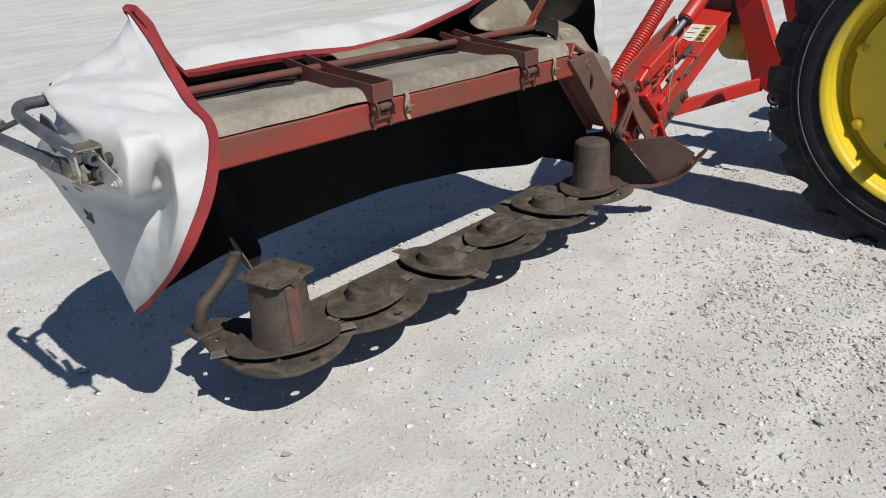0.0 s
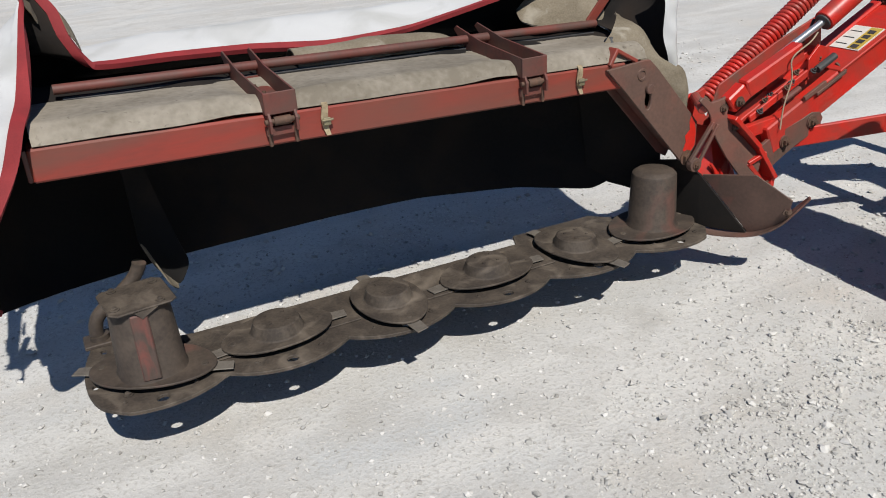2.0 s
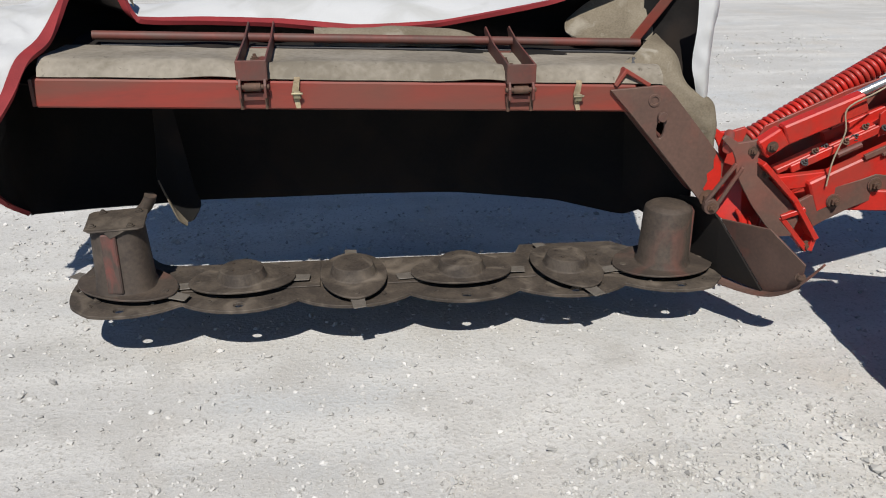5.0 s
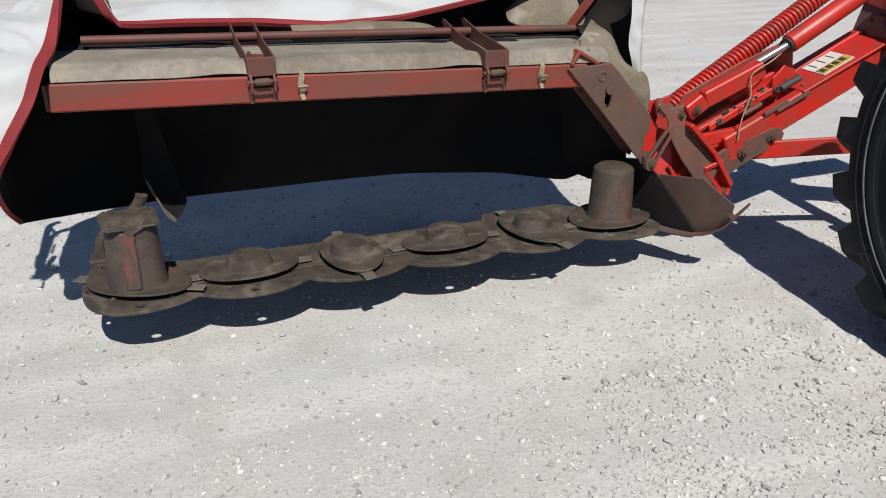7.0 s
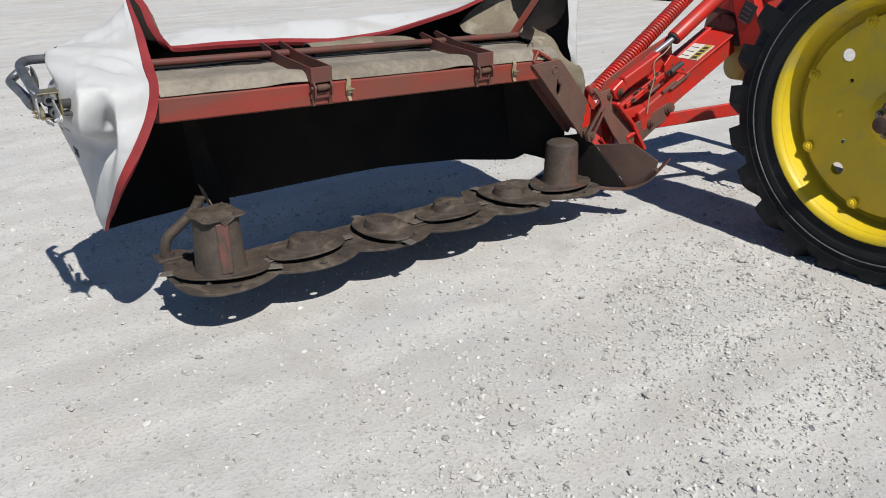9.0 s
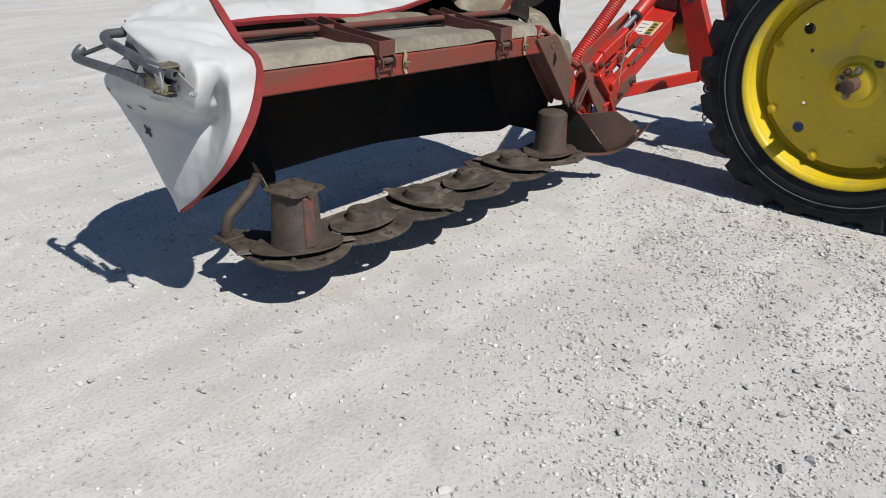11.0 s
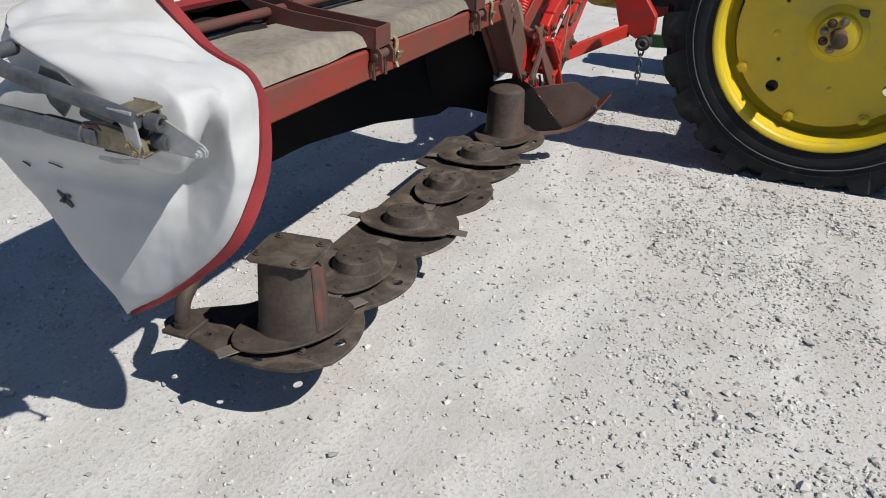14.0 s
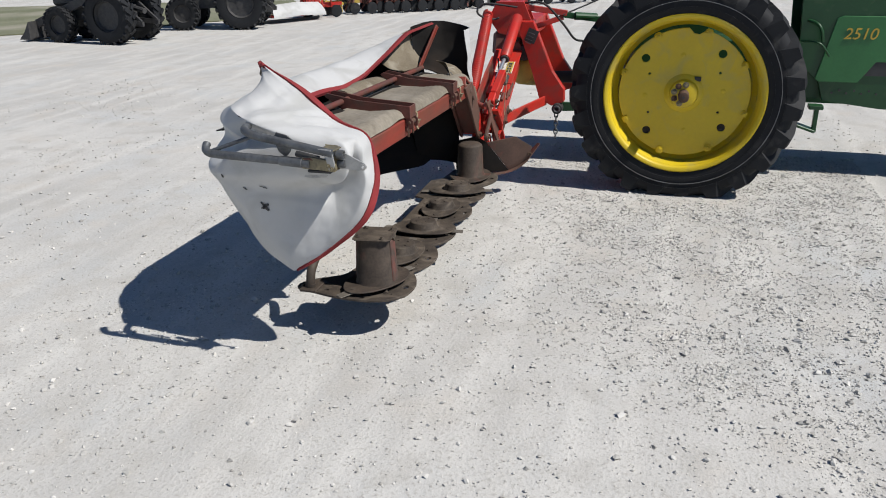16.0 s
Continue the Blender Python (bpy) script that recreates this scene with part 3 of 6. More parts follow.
            beam(bm, p, q, 0.05, 0.016, up=Vector((math.cos(a + CAP), math.sin(a + CAP), 0.1)), bevel=0.004)
            part("drum_rib", bm, "drum_red", disc, "wide scraped red rib")
    else:
        h = 0.22
        bm = lathe(BM(), [(0.0, h), (0.058, h + 0.001), (0.066, h - 0.001), (0.081, h - 0.012), (0.084, h - 0.02), (0.091, 0.02), (0.1, 0.0)], at(0, 0, 0), seg=32)
        part("drum", bm, "mud_red", disc, "round tapered drum, muddy with red showing", 24)
        bm = plate(BM(), [at(0.088, -0.02, 0.02), at(0.099, -0.02, 0.02), at(0.094, -0.02, 0.19), at(0.082, -0.02, 0.21)], at(0, 0.025, 0) - at(0, 0, 0), 0.001)
        part("drum_rib", bm, "drum_red", disc, "scraped red rib")


make_cutterbar()
make_disc(CENTRES[0], math.radians(152), "tall")
make_disc(CENTRES[1], 0.06)
make_disc(CENTRES[2], math.pi / 2 + 0.05)
make_disc(CENTRES[3], 0.02)
make_disc(CENTRES[4], math.pi / 2 + 0.25)
make_disc(CENTRES[5] - 0.02, 0.1, "round")


def top_z(x):
    return 0.937 - 0.0365 * (x - 1.13)


def make_frame():
    # main beam, a hollow square section that slopes down to the tractor
    bm = beam(BM(), (1.118, 1.9, top_z(1.118) - 0.045), (3.0, 1.9, top_z(3.0) - 0.045), 0.09, 0.09, bevel=0.006)
    main = part("main_beam", bm, "faded", mower, "faded dusty red square-section beam")
    bm = box(BM(), (1.112, 1.9, top_z(1.11) - 0.045), (0.012, 0.084, 0.084), None, 0.002)
    part("end_cap", bm, "dull", main)
    # round carrier tube behind it
    tube_a, tube_b = Vector((1.22, 2.19, 1.008)), Vector((3.12, 2.19, 0.945))
    bm = cyl(BM(), tube_a, tube_b, 0.015, seg=18)
    part("carrier_tube", bm, "dull", mower, "round brown-red cover tube", 40)
    bm = cyl(BM(), tube_a + Vector((0.02, 0.012, -0.035)), tube_b + Vector((0, 0.012, -0.035)), 0.007, seg=12)
    part("cover_rod", bm, "grime", mower, "thin dark rod under the cover tube", 40)
    # brackets: open channels from the beam up to the tube
    for x in (1.768, 2.607):
        z = top_z(x)
        bm = BM()
        for s in (-1, 1):
            px = x + s * 0.043
            prof = [(1.832, z + 0.005), (1.832, z + 0.068), (2.10, z + 0.088), (2.265, z + 0.118), (2.285, z + 0.105), (2.2, z + 0.045), (2.05, z + 0.02)]
            plate(bm, [Vector((px - 0.003, y, h)) for y, h in prof], (0.006, 0, 0), 0.001)
        bracket = part("cover_bracket", bm, "dull", mower, "channel bracket in worn red paint")
        bm = box(BM(), (x, 1.829, z + 0.037), (0.094, 0.006, 0.062), None, 0.002)
        part("face_plate", bm, "dull", bracket)
        bm = beam(BM(), (x, 1.84, z + 0.012), (x, 2.2, z + 0.04), 0.08, 0.006, bevel=0.001)
        part("channel_floor", bm, "dull", bracket)
        for dy in (1.95, 2.05):
            part("floor_bolt", bolt(BM(), (x - 0.01, dy, z + 0.03), (0, 0, 1), 0.01, 0.007, 0.004), "rust", bracket)
        for s in (-1, 1):
            bm = plate(BM(), [Vector((x + s * 0.038 - 0.004, y, h)) for y, h in ((1.812, z - 0.045), (1.812, z - 0.008), (1.826, z + 0.012), (1.85, z + 0.012), (1.85, z - 0.045))], (0.008, 0, 0), 0.001)
            part("hinge_lug", bm, "dull", bracket)
        bm = cyl(BM(), (x - 0.05, 1.832, z - 0.014), (x + 0.05, 1.832, z - 0.014), 0.008, seg=12, bevel=0.001)
        cyl(bm, (x - 0.024, 1.832, z - 0.014), (x + 0.024, 1.832, z - 0.014), 0.013, seg=14)
        part("hinge_pin", bm, "rust", bracket, "worn steel hinge pin", 40)
        bm = box(BM(), (x, 1.848, z - 0.046), (0.092, 0.014, 0.026), None, 0.002)
        part("hinge_foot", bm, "dull", bracket)
        for s in (-1, 1):
            bm = cyl(BM(), (x + s * 0.038, 1.84, z - 0.085), (x + s * 0.038, 1.84, z - 0.03), 0.0055, seg=10)
            part("stud", bm, "rust", bracket)
    # webbing straps with buckles
    for x in (1.9, 2.801):
        z = top_z(x)
        g = surface([[(x - 0.0095 + 0.006 * math.sin(50 * h), y, z + h), (x + 0.0095 + 0.004 * math.sin(38 * h), y, z + h)] for y, h in ((1.93, 0.014), (1.87, 0.012), (1.848, 0.004), (1.846, -0.03), (1.849, -0.06), (1.843, -0.082))], 3, 20)
        strap = part("strap", slab(BM(), g, 0.004), "webbing", mower, "frayed cream webbing strap")
        bm = box(BM(), (x, 1.84, z - 0.04), (0.024, 0.01, 0.024), None, 0.003)
        cyl(bm, (x - 0.017, 1.834, z - 0.034), (x + 0.017, 1.834, z - 0.034), 0.004, seg=8)
        part("buckle", bm, "brass", strap)
    # slanted end arm
    out = [(2.908, 0.857), (3.07, 0.868), (3.095, 0.866), (3.127, 0.836), (3.335, 0.60), (3.335, 0.50), (3.30, 0.44), (3.262, 0.462), (2.987, 0.772)]
    slot = [(3.092 + 0.014 * math.cos(a), 0.722 + 0.034 * math.sin(a)) for a in np.linspace(0, 2 * math.pi, 16, endpoint=False)]
    bm = plate(BM(), [Vector((x, 1.84, z)) for x, z in out], (0, 0.014, 0), 0.002, [[Vector((x, 1.84, z)) for x, z in slot]])
    arm = part("end_arm", bm, "brace", mower, "dusty slanted steel arm with a slot")
    bm = plate(BM(), [Vector((x, 1.96, z)) for x, z in out], (0, 0.014, 0), 0.002)
    part("back_plate", bm, "dull", arm)
    bm = beam(BM(), (3.01, 1.908, 0.79), (3.29, 1.908, 0.48), 0.1, 0.012, up=(1, 0, 1))
    part("web_plate", bm, "dull", arm)
    bm = beam(BM(), (3.125, 1.908, 0.826), (3.325, 1.908, 0.60), 0.1, 0.012, up=(1, 0, 1))
    part("web_plate", bm, "dull", arm)
    bm = box(BM(), (3.332, 1.905, 0.53), (0.012, 0.12, 0.14), None, 0.002)
    part("foot_plate", bm, "red", arm, "bright red foot plate")
    bm = BM()
    cyl(bm, (3.092, 1.838, 0.765), (3.092, 1.825, 0.765), 0.017, seg=18, bevel=0.002)
    part("slot_pin", bm, "brace", arm)
    bm = lathe(BM(), [(0.012, 0.0), (0.014, 0.004), (0.02, 0.004), (0.022, 0.0)], (3.06, 1.84, 0.82), (0, -1, 0), 20)
    part("ring_stop", bm, "brace", arm)
    bm = beam(BM(), (2.925, 1.872, 0.866), (2.962, 1.878, 0.918), 0.055, 0.014, up=(-1, 0, 0.6))
    beam(bm, (2.957, 1.878, 0.917), (3.045, 1.872, 0.866), 0.055, 0.014, up=(0.5, 0, 1))
    part("guide_plate", bm, "faded", arm)
    bm = cyl(BM(), (3.015, 1.96, 0.895), (3.03, 1.985, 0.925), 0.022, seg=16, bevel=0.006)
    part("rubber_stop", bm, "grime", arm, "dark rubber stop")
    bm = plate(BM(), [Vector((x, 1.8385, z)) for x, z in ((3.302, 0.628), (3.322, 0.6), (3.33, 0.56), (3.328, 0.51), (3.3, 0.478), (3.272, 0.5), (3.284, 0.53), (3.278, 0.555), (3.3, 0.575), (3.296, 0.605))], (0, 0.003, 0), 0.0)
    part("bare_paint", bm, "red", arm, "patch of bright red paint rubbed clean")
    bm = bolt(BM(), (3.292, 1.84, 0.468), (0, -1, 0), 0.02, 0.014, 0.006)
    part("pivot_bolt", bm, "rust", arm)
    # bar that holds the inner end of the cover up
    bm = beam(BM(), (3.10, 2.2, 0.95), (3.25, 2.12, 1.2), 0.035, 0.012, up=(0, -1, 0.3))
    part("cover_strut", bm, "faded", mower, "slanted dull red strut")


make_frame()


def make_cover():
    """The canvas: outer end panel and back sheet in one piece, bound in red along the front and top edges."""
    tail = (1.45, 1.75, 2.1, 2.5, 2.9, 3.13, 3.31)

    def back(ys, zs, shift=0.0):
        return [(x + shift * (i < 5), y, z) for i, (x, y, z) in enumerate(zip(tail, ys, zs))]

    rows = [
        [(1.2, 2.305, 1.232), (1.204, 2.345, 1.262), (1.25, 2.372, 1.254), (1.286, 2.355, 1.2), (1.3, 2.33, 1.13), (1.325, 2.308, 1.07), (1.35, 2.305, 1.035), (1.42, 2.315, 1.027), (1.57, 2.32, 1.024), (1.83, 2.32, 1.012), (2.09, 2.32, 0.987), (2.40, 2.32, 1.002), (2.81, 2.32, 1.073), (3.1, 2.27, 1.17), (3.27, 2.14, 1.22)],
        [(1.185, 2.128, 1.147), (1.155, 2.19, 1.16), (1.125, 2.26, 1.165), (1.105, 2.31, 1.152), (1.085, 2.36, 1.135), (1.08, 2.43, 1.1), (1.2, 2.49, 1.075), (1.36, 2.49, 1.068), *back((2.48, 2.48, 2.48, 2.48, 2.46, 2.38, 2.2), (1.076, 1.076, 1.07, 1.07, 1.1, 1.14, 1.16), 0.08)],
        [(1.156, 1.97, 1.03), (1.105, 1.985, 1.045), (1.05, 2.02, 1.055), (1.0, 2.08, 1.07), (0.945, 2.15, 1.085), (0.868, 2.245, 1.078), (1.02, 2.46, 1.03), (1.22, 2.57, 1.03), *back((2.6, 2.6, 2.6, 2.6, 2.55, 2.45, 2.24), (1.045, 1.045, 1.04, 1.03, 1.03, 1.03, 1.02))],
        [(1.122, 1.836, 0.985), (1.06, 1.815, 0.995), (0.975, 1.812, 1.0), (0.925, 1.815, 1.008), (0.862, 1.835, 1.004), (0.835, 2.0, 0.995), (0.872, 2.27, 0.975), (1.10, 2.5, 0.95), *back((2.63, 2.64, 2.64, 2.64, 2.58, 2.47, 2.24), (0.96, 0.96, 0.95, 0.94, 0.94, 0.93, 0.92))],
        [(1.083, 1.78, 0.9), (1.02, 1.778, 0.9), (0.957, 1.786, 0.895), (0.962, 1.86, 0.865), (0.85, 1.832, 0.862), (0.832, 2.04, 0.875), (0.872, 2.43, 0.87), (1.03, 2.54, 0.86), *back((2.65, 2.67, 2.67, 2.66, 2.6, 2.47, 2.22), (0.87, 0.87, 0.86, 0.85, 0.84, 0.84, 0.83))],
        [(1.014, 1.747, 0.795), (0.975, 1.757, 0.8), (0.94, 1.78, 0.8), (0.985, 1.93, 0.79), (0.945, 1.99, 0.785), (0.903, 2.13, 0.78), (0.892, 2.38, 0.77), (1.03, 2.5, 0.75), *back((2.64, 2.67, 2.67, 2.66, 2.58, 2.44, 2.18), (0.73, 0.72, 0.71, 0.7, 0.7, 0.71, 0.75))],
        [(0.94, 1.772, 0.67), (0.926, 1.8, 0.665), (0.92, 1.84, 0.66), (0.928, 1.915, 0.655), (0.922, 1.982, 0.645), (0.908, 2.1, 0.635), (0.918, 2.28, 0.62), (1.02, 2.41, 0.6), *back((2.61, 2.65, 2.66, 2.64, 2.54, 2.36, 2.13), (0.57, 0.56, 0.55, 0.54, 0.54, 0.56, 0.66))],
        [(0.922, 1.93, 0.525), (0.919, 1.957, 0.516), (0.917, 1.987, 0.509), (0.915, 2.02, 0.503), (0.913, 2.06, 0.497), (0.91, 2.123, 0.49), (0.935, 2.205, 0.485), (1.02, 2.32, 0.46), *back((2.54, 2.6, 2.63, 2.61, 2.48, 2.27, 2.08), (0.43, 0.42, 0.41, 0.39, 0.38, 0.4, 0.52))],
        [(0.934, 2.085, 0.42), (0.932, 2.092, 0.417), (0.931, 2.099, 0.413), (0.929, 2.106, 0.409), (0.927, 2.113, 0.405), (0.925, 2.122, 0.4), (0.935, 2.138, 0.396), (1.06, 2.24, 0.368), *back((2.45, 2.55, 2.59, 2.57, 2.42, 2.2, 2.05), (0.309, 0.273, 0.258, 0.255, 0.258, 0.272, 0.42))],
    ]
    NU, NV = 230, 120
    g = surface(rows, NU, NV, 0.45)
    fade = np.clip(np.minimum(np.arange(NU)[None, :] / 10, np.arange(NV)[:, None] / 8), 0, 1)[..., None]
    soft = wrinkle(g, 0.005, 5.0, 2.0)
    soft = wrinkle(soft, 0.0022, 17.0, 6.0, (1, 1, 0.4))
    g = g * (1 - fade) + soft * fade

    def outward(grid):
        nn = grid_normals(grid)
        return nn if nn[80, 75] @ np.array((-1.0, 0, 0)) > 0 else -nn

    # folds of the end panel round the handle: line, height outwards, width
    for p, q, rise, width in (
        ((0.95, 1.81, 1.0), (0.85, 1.835, 1.005), 0.006, 0.014), ((0.95, 2.08, 1.035), (0.87, 2.28, 1.03), -0.025, 0.03), ((0.9, 1.92, 1.03), (0.87, 2.2, 1.02), -0.012, 0.02),
        ((0.89, 2.1, 0.86), (0.88, 2.4, 0.85), 0.01, 0.02), ((1.1, 2.05, 1.09), (0.9, 2.22, 1.08), 0.012, 0.022), ((1.12, 2.1, 1.13), (0.98, 2.32, 1.1), -0.014, 0.03), ((1.06, 1.93, 1.005), (0.93, 2.05, 1.04), -0.012, 0.025),
        ((0.95, 1.83, 0.97), (0.95, 1.85, 0.86), -0.018, 0.022), ((0.868, 2.245, 1.08), (1.08, 1.98, 1.05), 0.012, 0.013), ((0.88, 2.2, 1.04), (1.02, 1.95, 1.02), -0.016, 0.02),
        ((0.92, 2.3, 1.1), (1.15, 2.2, 1.15), -0.012, 0.018), ((0.93, 1.92, 0.86), (0.9, 2.2, 0.84), -0.01, 0.016), ((0.94, 1.93, 0.72), (0.91, 2.3, 0.74), 0.005, 0.02),
    ):
        n = outward(g)
        p, q = np.array(p), np.array(q)
        t = np.clip(((g - p) @ (q - p)) / ((q - p) @ (q - p)), 0, 1)[..., None]
        d = np.linalg.norm(g - (p + t * (q - p)), axis=2)
        g = g + n * (rise * np.exp(-((d / width) ** 2)))[..., None] * fade
    n = outward(g)
    cover = part("canvas_cover", skin(BM(), g), "white", mower, "weathered white vinyl cover with creases")
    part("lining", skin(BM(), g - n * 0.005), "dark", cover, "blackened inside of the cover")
    # red binding along the end panel's front edge and along the top edge
    def calm(v):
        """Unit directions, evened out along the edge."""
        v = v / (np.linalg.norm(v, axis=1)[:, None] + 1e-9)
        pad = np.concatenate([v[:1]] * 6 + [v] + [v[-1:]] * 6)
        v = np.stack([pad[k:k + 13].mean(0) for k in range(len(v))])
        return v / (np.linalg.norm(v, axis=1)[:, None] + 1e-9)

    way = calm(g[:, 9] - g[:, 0])
    strip = np.stack([g[:, 0] + way * s for s in (-0.004, 0.014, 0.032)], 1)
    part("binding", slab(BM(), strip, 0.016), "trim", cover, "dark red edge binding")
    way = calm(g[3, :] - g[0, :])
    strip = np.stack([g[0, :] + way * s for s in (-0.004, 0.012, 0.027)], 0)
    part("binding", slab(BM(), strip, 0.016), "trim", cover, "dark red edge binding")
    # tan facing inside the peak of the outer end
    top = g[0, 2:64]
    face = np.stack([top + np.array((0.006, -0.002, -0.004)), top + np.array((0.02, 0.006, -0.03)), top + np.array((0.03, 0.02, -0.06))], 0)
    part("facing", slab(BM(), face, 0.003), "canvas", cover, "tan facing inside the peak")
    # dark tape patch on the end panel
    def smudge(c, strokes):
        i, j = np.unravel_index(np.argmin(((g[:, :100] - np.array(c)) ** 2).sum(2)), g[:, :100].shape[:2])
        base, nn = Vector(g[i, j]), Vector(n[i, j])
        side = nn.cross(Vector((0, 0, 1))).normalized()
        up = side.cross(nn)
        for ang, ln, w in strokes:
            ddir = side * math.cos(ang) + up * math.sin(ang)
            cross = nn.cross(ddir)
            bm = plate(BM(), [base + nn * 0.003 + ddir * s * ln / 2 + cross * u * w / 2 for s, u in ((-1, -0.6), (-0.3, -1), (0.4, -0.6), (1, -0.2), (0.9, 0.5), (0.2, 0.6), (-0.3, 1), (-1, 0.5))], nn * 0.002, 0.0)
            part("scuff_patch", bm, "grime", cover, "dark torn patch")

    smudge((0.886, 2.232, 0.7), ((0.9, 0.052, 0.016), (-0.5, 0.042, 0.014), (2.2, 0.03, 0.012)))
    smudge((0.89, 2.3, 0.79), ((0.7, 0.02, 0.006),))
    smudge((0.89, 2.22, 0.8), ((0.4, 0.035, 0.004),))
    smudge((0.88, 2.38, 0.85), ((1.4, 0.018, 0.01),))

    # tan apron folded over the beam
    def apron(y0, y1, x0, x1, zf, sag, seed):
        xs, rows2 = np.linspace(x0, x1, 110), []
        for t in np.linspace(0, 1, 22):
            row = []
            for x in xs:
                pinch = sum(math.exp(-((x - b) / 0.09) ** 2) for b in (1.768, 2.607))
                hgt = zf(t) * (1 - 0.55 * pinch * (1 - abs(2 * t - 1))) + 0.0025 * noise.noise(Vector((x * 4, t * 2, seed)))
                lift = sum(math.exp(-((x - b + 0.12) / 0.1) ** 2) for b in (1.768, 2.607)) * (1 - t) * 0.008
                hgt += lift
                row.append((x, y0 + (y1 - y0) * t + 0.5 * lift + 0.008 * noise.noise(Vector((x * 3, seed, t))), top_z(x) + hgt - sag * t))
            rows2.append(row)
        return np.array(rows2)

    def roll(t):
        return 0.004 + 0.047 * min(1.0, t / 0.16) ** 0.45 - 0.012 * max(0.0, t - 0.16)

    a = wrinkle(apron(1.858, 2.165, 1.135, 3.09, roll, 0.0, 1.0), 0.0035, 5.0, 3.0, (0.4, 2.0, 1.0))
    part("apron", slab(BM(), a, 0.005), "tan", cover, "dusty tan canvas apron folded over the beam", 60)
    # black sheet for the cover's dark inside, widened to stop sun leaking in
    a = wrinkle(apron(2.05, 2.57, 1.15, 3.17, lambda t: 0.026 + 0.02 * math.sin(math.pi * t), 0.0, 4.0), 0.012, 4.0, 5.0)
    part("apron", slab(BM(), a, 0.005), "dark", cover, "black sheet behind the tube, widened to keep the sun out", 60)
    a = wrinkle(apron(2.2, 2.36, 1.95, 2.66, lambda t: 0.05 + 0.05 * math.sin(math.pi * t), 0.0, 9.0), 0.015, 5.0, 1.0)
    part("apron_fold", slab(BM(), a, 0.005), "canvas", cover, "crumpled tan canvas fold", 60)
    # folded inner end of the cover beside the arm
    rows = [
        [(3.16, 2.28, 1.2), (3.23, 2.2, 1.225), (3.285, 2.1, 1.23), (3.29, 1.98, 1.21), (3.255, 1.91, 1.19), (3.205, 1.93, 1.18)],
        [(3.15, 2.26, 1.06), (3.22, 2.17, 1.06), (3.28, 2.06, 1.06), (3.285, 1.95, 1.05), (3.25, 1.89, 1.05), (3.205, 1.905, 1.05)],
        [(3.14, 2.22, 0.95), (3.2, 2.12, 0.93), (3.265, 2.02, 0.93), (3.28, 1.93, 0.93), (3.245, 1.88, 0.93), (3.2, 1.9, 0.93)],
        [(3.14, 2.08, 0.9), (3.19, 2.03, 0.86), (3.25, 1.96, 0.84), (3.27, 1.91, 0.84), (3.245, 1.875, 0.84), (3.215, 1.89, 0.86)],
        [(3.14, 1.98, 0.84), (3.18, 1.95, 0.8), (3.23, 1.93, 0.77), (3.26, 1.9, 0.77), (3.255, 1.88, 0.77), (3.235, 1.89, 0.79)],
        [(3.16, 1.95, 0.8), (3.2, 1.93, 0.75), (3.24, 1.92, 0.73), (3.265, 1.9, 0.72), (3.265, 1.89, 0.715), (3.255, 1.895, 0.72)],
    ]
    e = wrinkle(surface(rows, 48, 48), 0.009, 9.0, 5.0)
    en = grid_normals(e)
    if en[24, 24] @ np.array((1.0, 0.5, 0)) < 0:
        en = -en
    flap = part("inner_flap", skin(BM(), e), "white", cover, "folded inner end of the cover, white outside")
    part("flap_lining", skin(BM(), e - en * 0.005), "dark", flap)
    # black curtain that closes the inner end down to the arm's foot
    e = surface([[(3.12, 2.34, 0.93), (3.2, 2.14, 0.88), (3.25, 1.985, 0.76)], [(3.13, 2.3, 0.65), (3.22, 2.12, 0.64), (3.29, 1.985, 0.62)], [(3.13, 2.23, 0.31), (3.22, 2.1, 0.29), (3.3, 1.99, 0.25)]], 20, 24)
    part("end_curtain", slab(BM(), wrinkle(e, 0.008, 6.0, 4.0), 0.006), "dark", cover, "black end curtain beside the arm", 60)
    # tan fold that lies along the arm
    f = surface([[(2.98, 1.96, 0.915), (3.035, 1.985, 0.95), (3.09, 2.03, 0.985), (3.14, 2.1, 0.99)], [(3.07, 1.93, 0.89), (3.11, 1.935, 0.93), (3.16, 1.965, 0.945), (3.185, 2.03, 0.93)], [(3.13, 1.90, 0.83), (3.165, 1.9, 0.86), (3.2, 1.915, 0.85), (3.225, 1.96, 0.83)], [(3.18, 1.88, 0.765), (3.23, 1.865, 0.79), (3.275, 1.87, 0.8), (3.285, 1.92, 0.79)], [(3.23, 1.87, 0.7), (3.265, 1.855, 0.715), (3.295, 1.86, 0.725), (3.3, 1.9, 0.72)], [(3.28, 1.868, 0.635), (3.288, 1.86, 0.635), (3.296, 1.865, 0.64), (3.3, 1.88, 0.64)]], 40, 70)
    f = wrinkle(wrinkle(f, 0.009, 7.0, 8.0, (1, 1, 0.5)), 0.002, 26.0, 3.0)
    part("apron_fold", slab(BM(), f, 0.006), "canvas", cover, "crumpled tan canvas fold", 60)
    f = surface([[(2.9, 2.4, 1.0), (3.0, 2.38, 1.08), (3.12, 2.33, 1.16), (3.22, 2.24, 1.2)], [(2.88, 2.33, 0.965), (3.01, 2.3, 1.0), (3.14, 2.26, 1.05), (3.22, 2.2, 1.07)], [(2.9, 2.25, 0.95), (3.02, 2.24, 0.945), (3.14, 2.21, 0.95), (3.2, 2.17, 0.96)]], 44, 40)
    f = wrinkle(wrinkle(f, 0.011, 6.0, 11.0), 0.002, 24.0, 2.0)
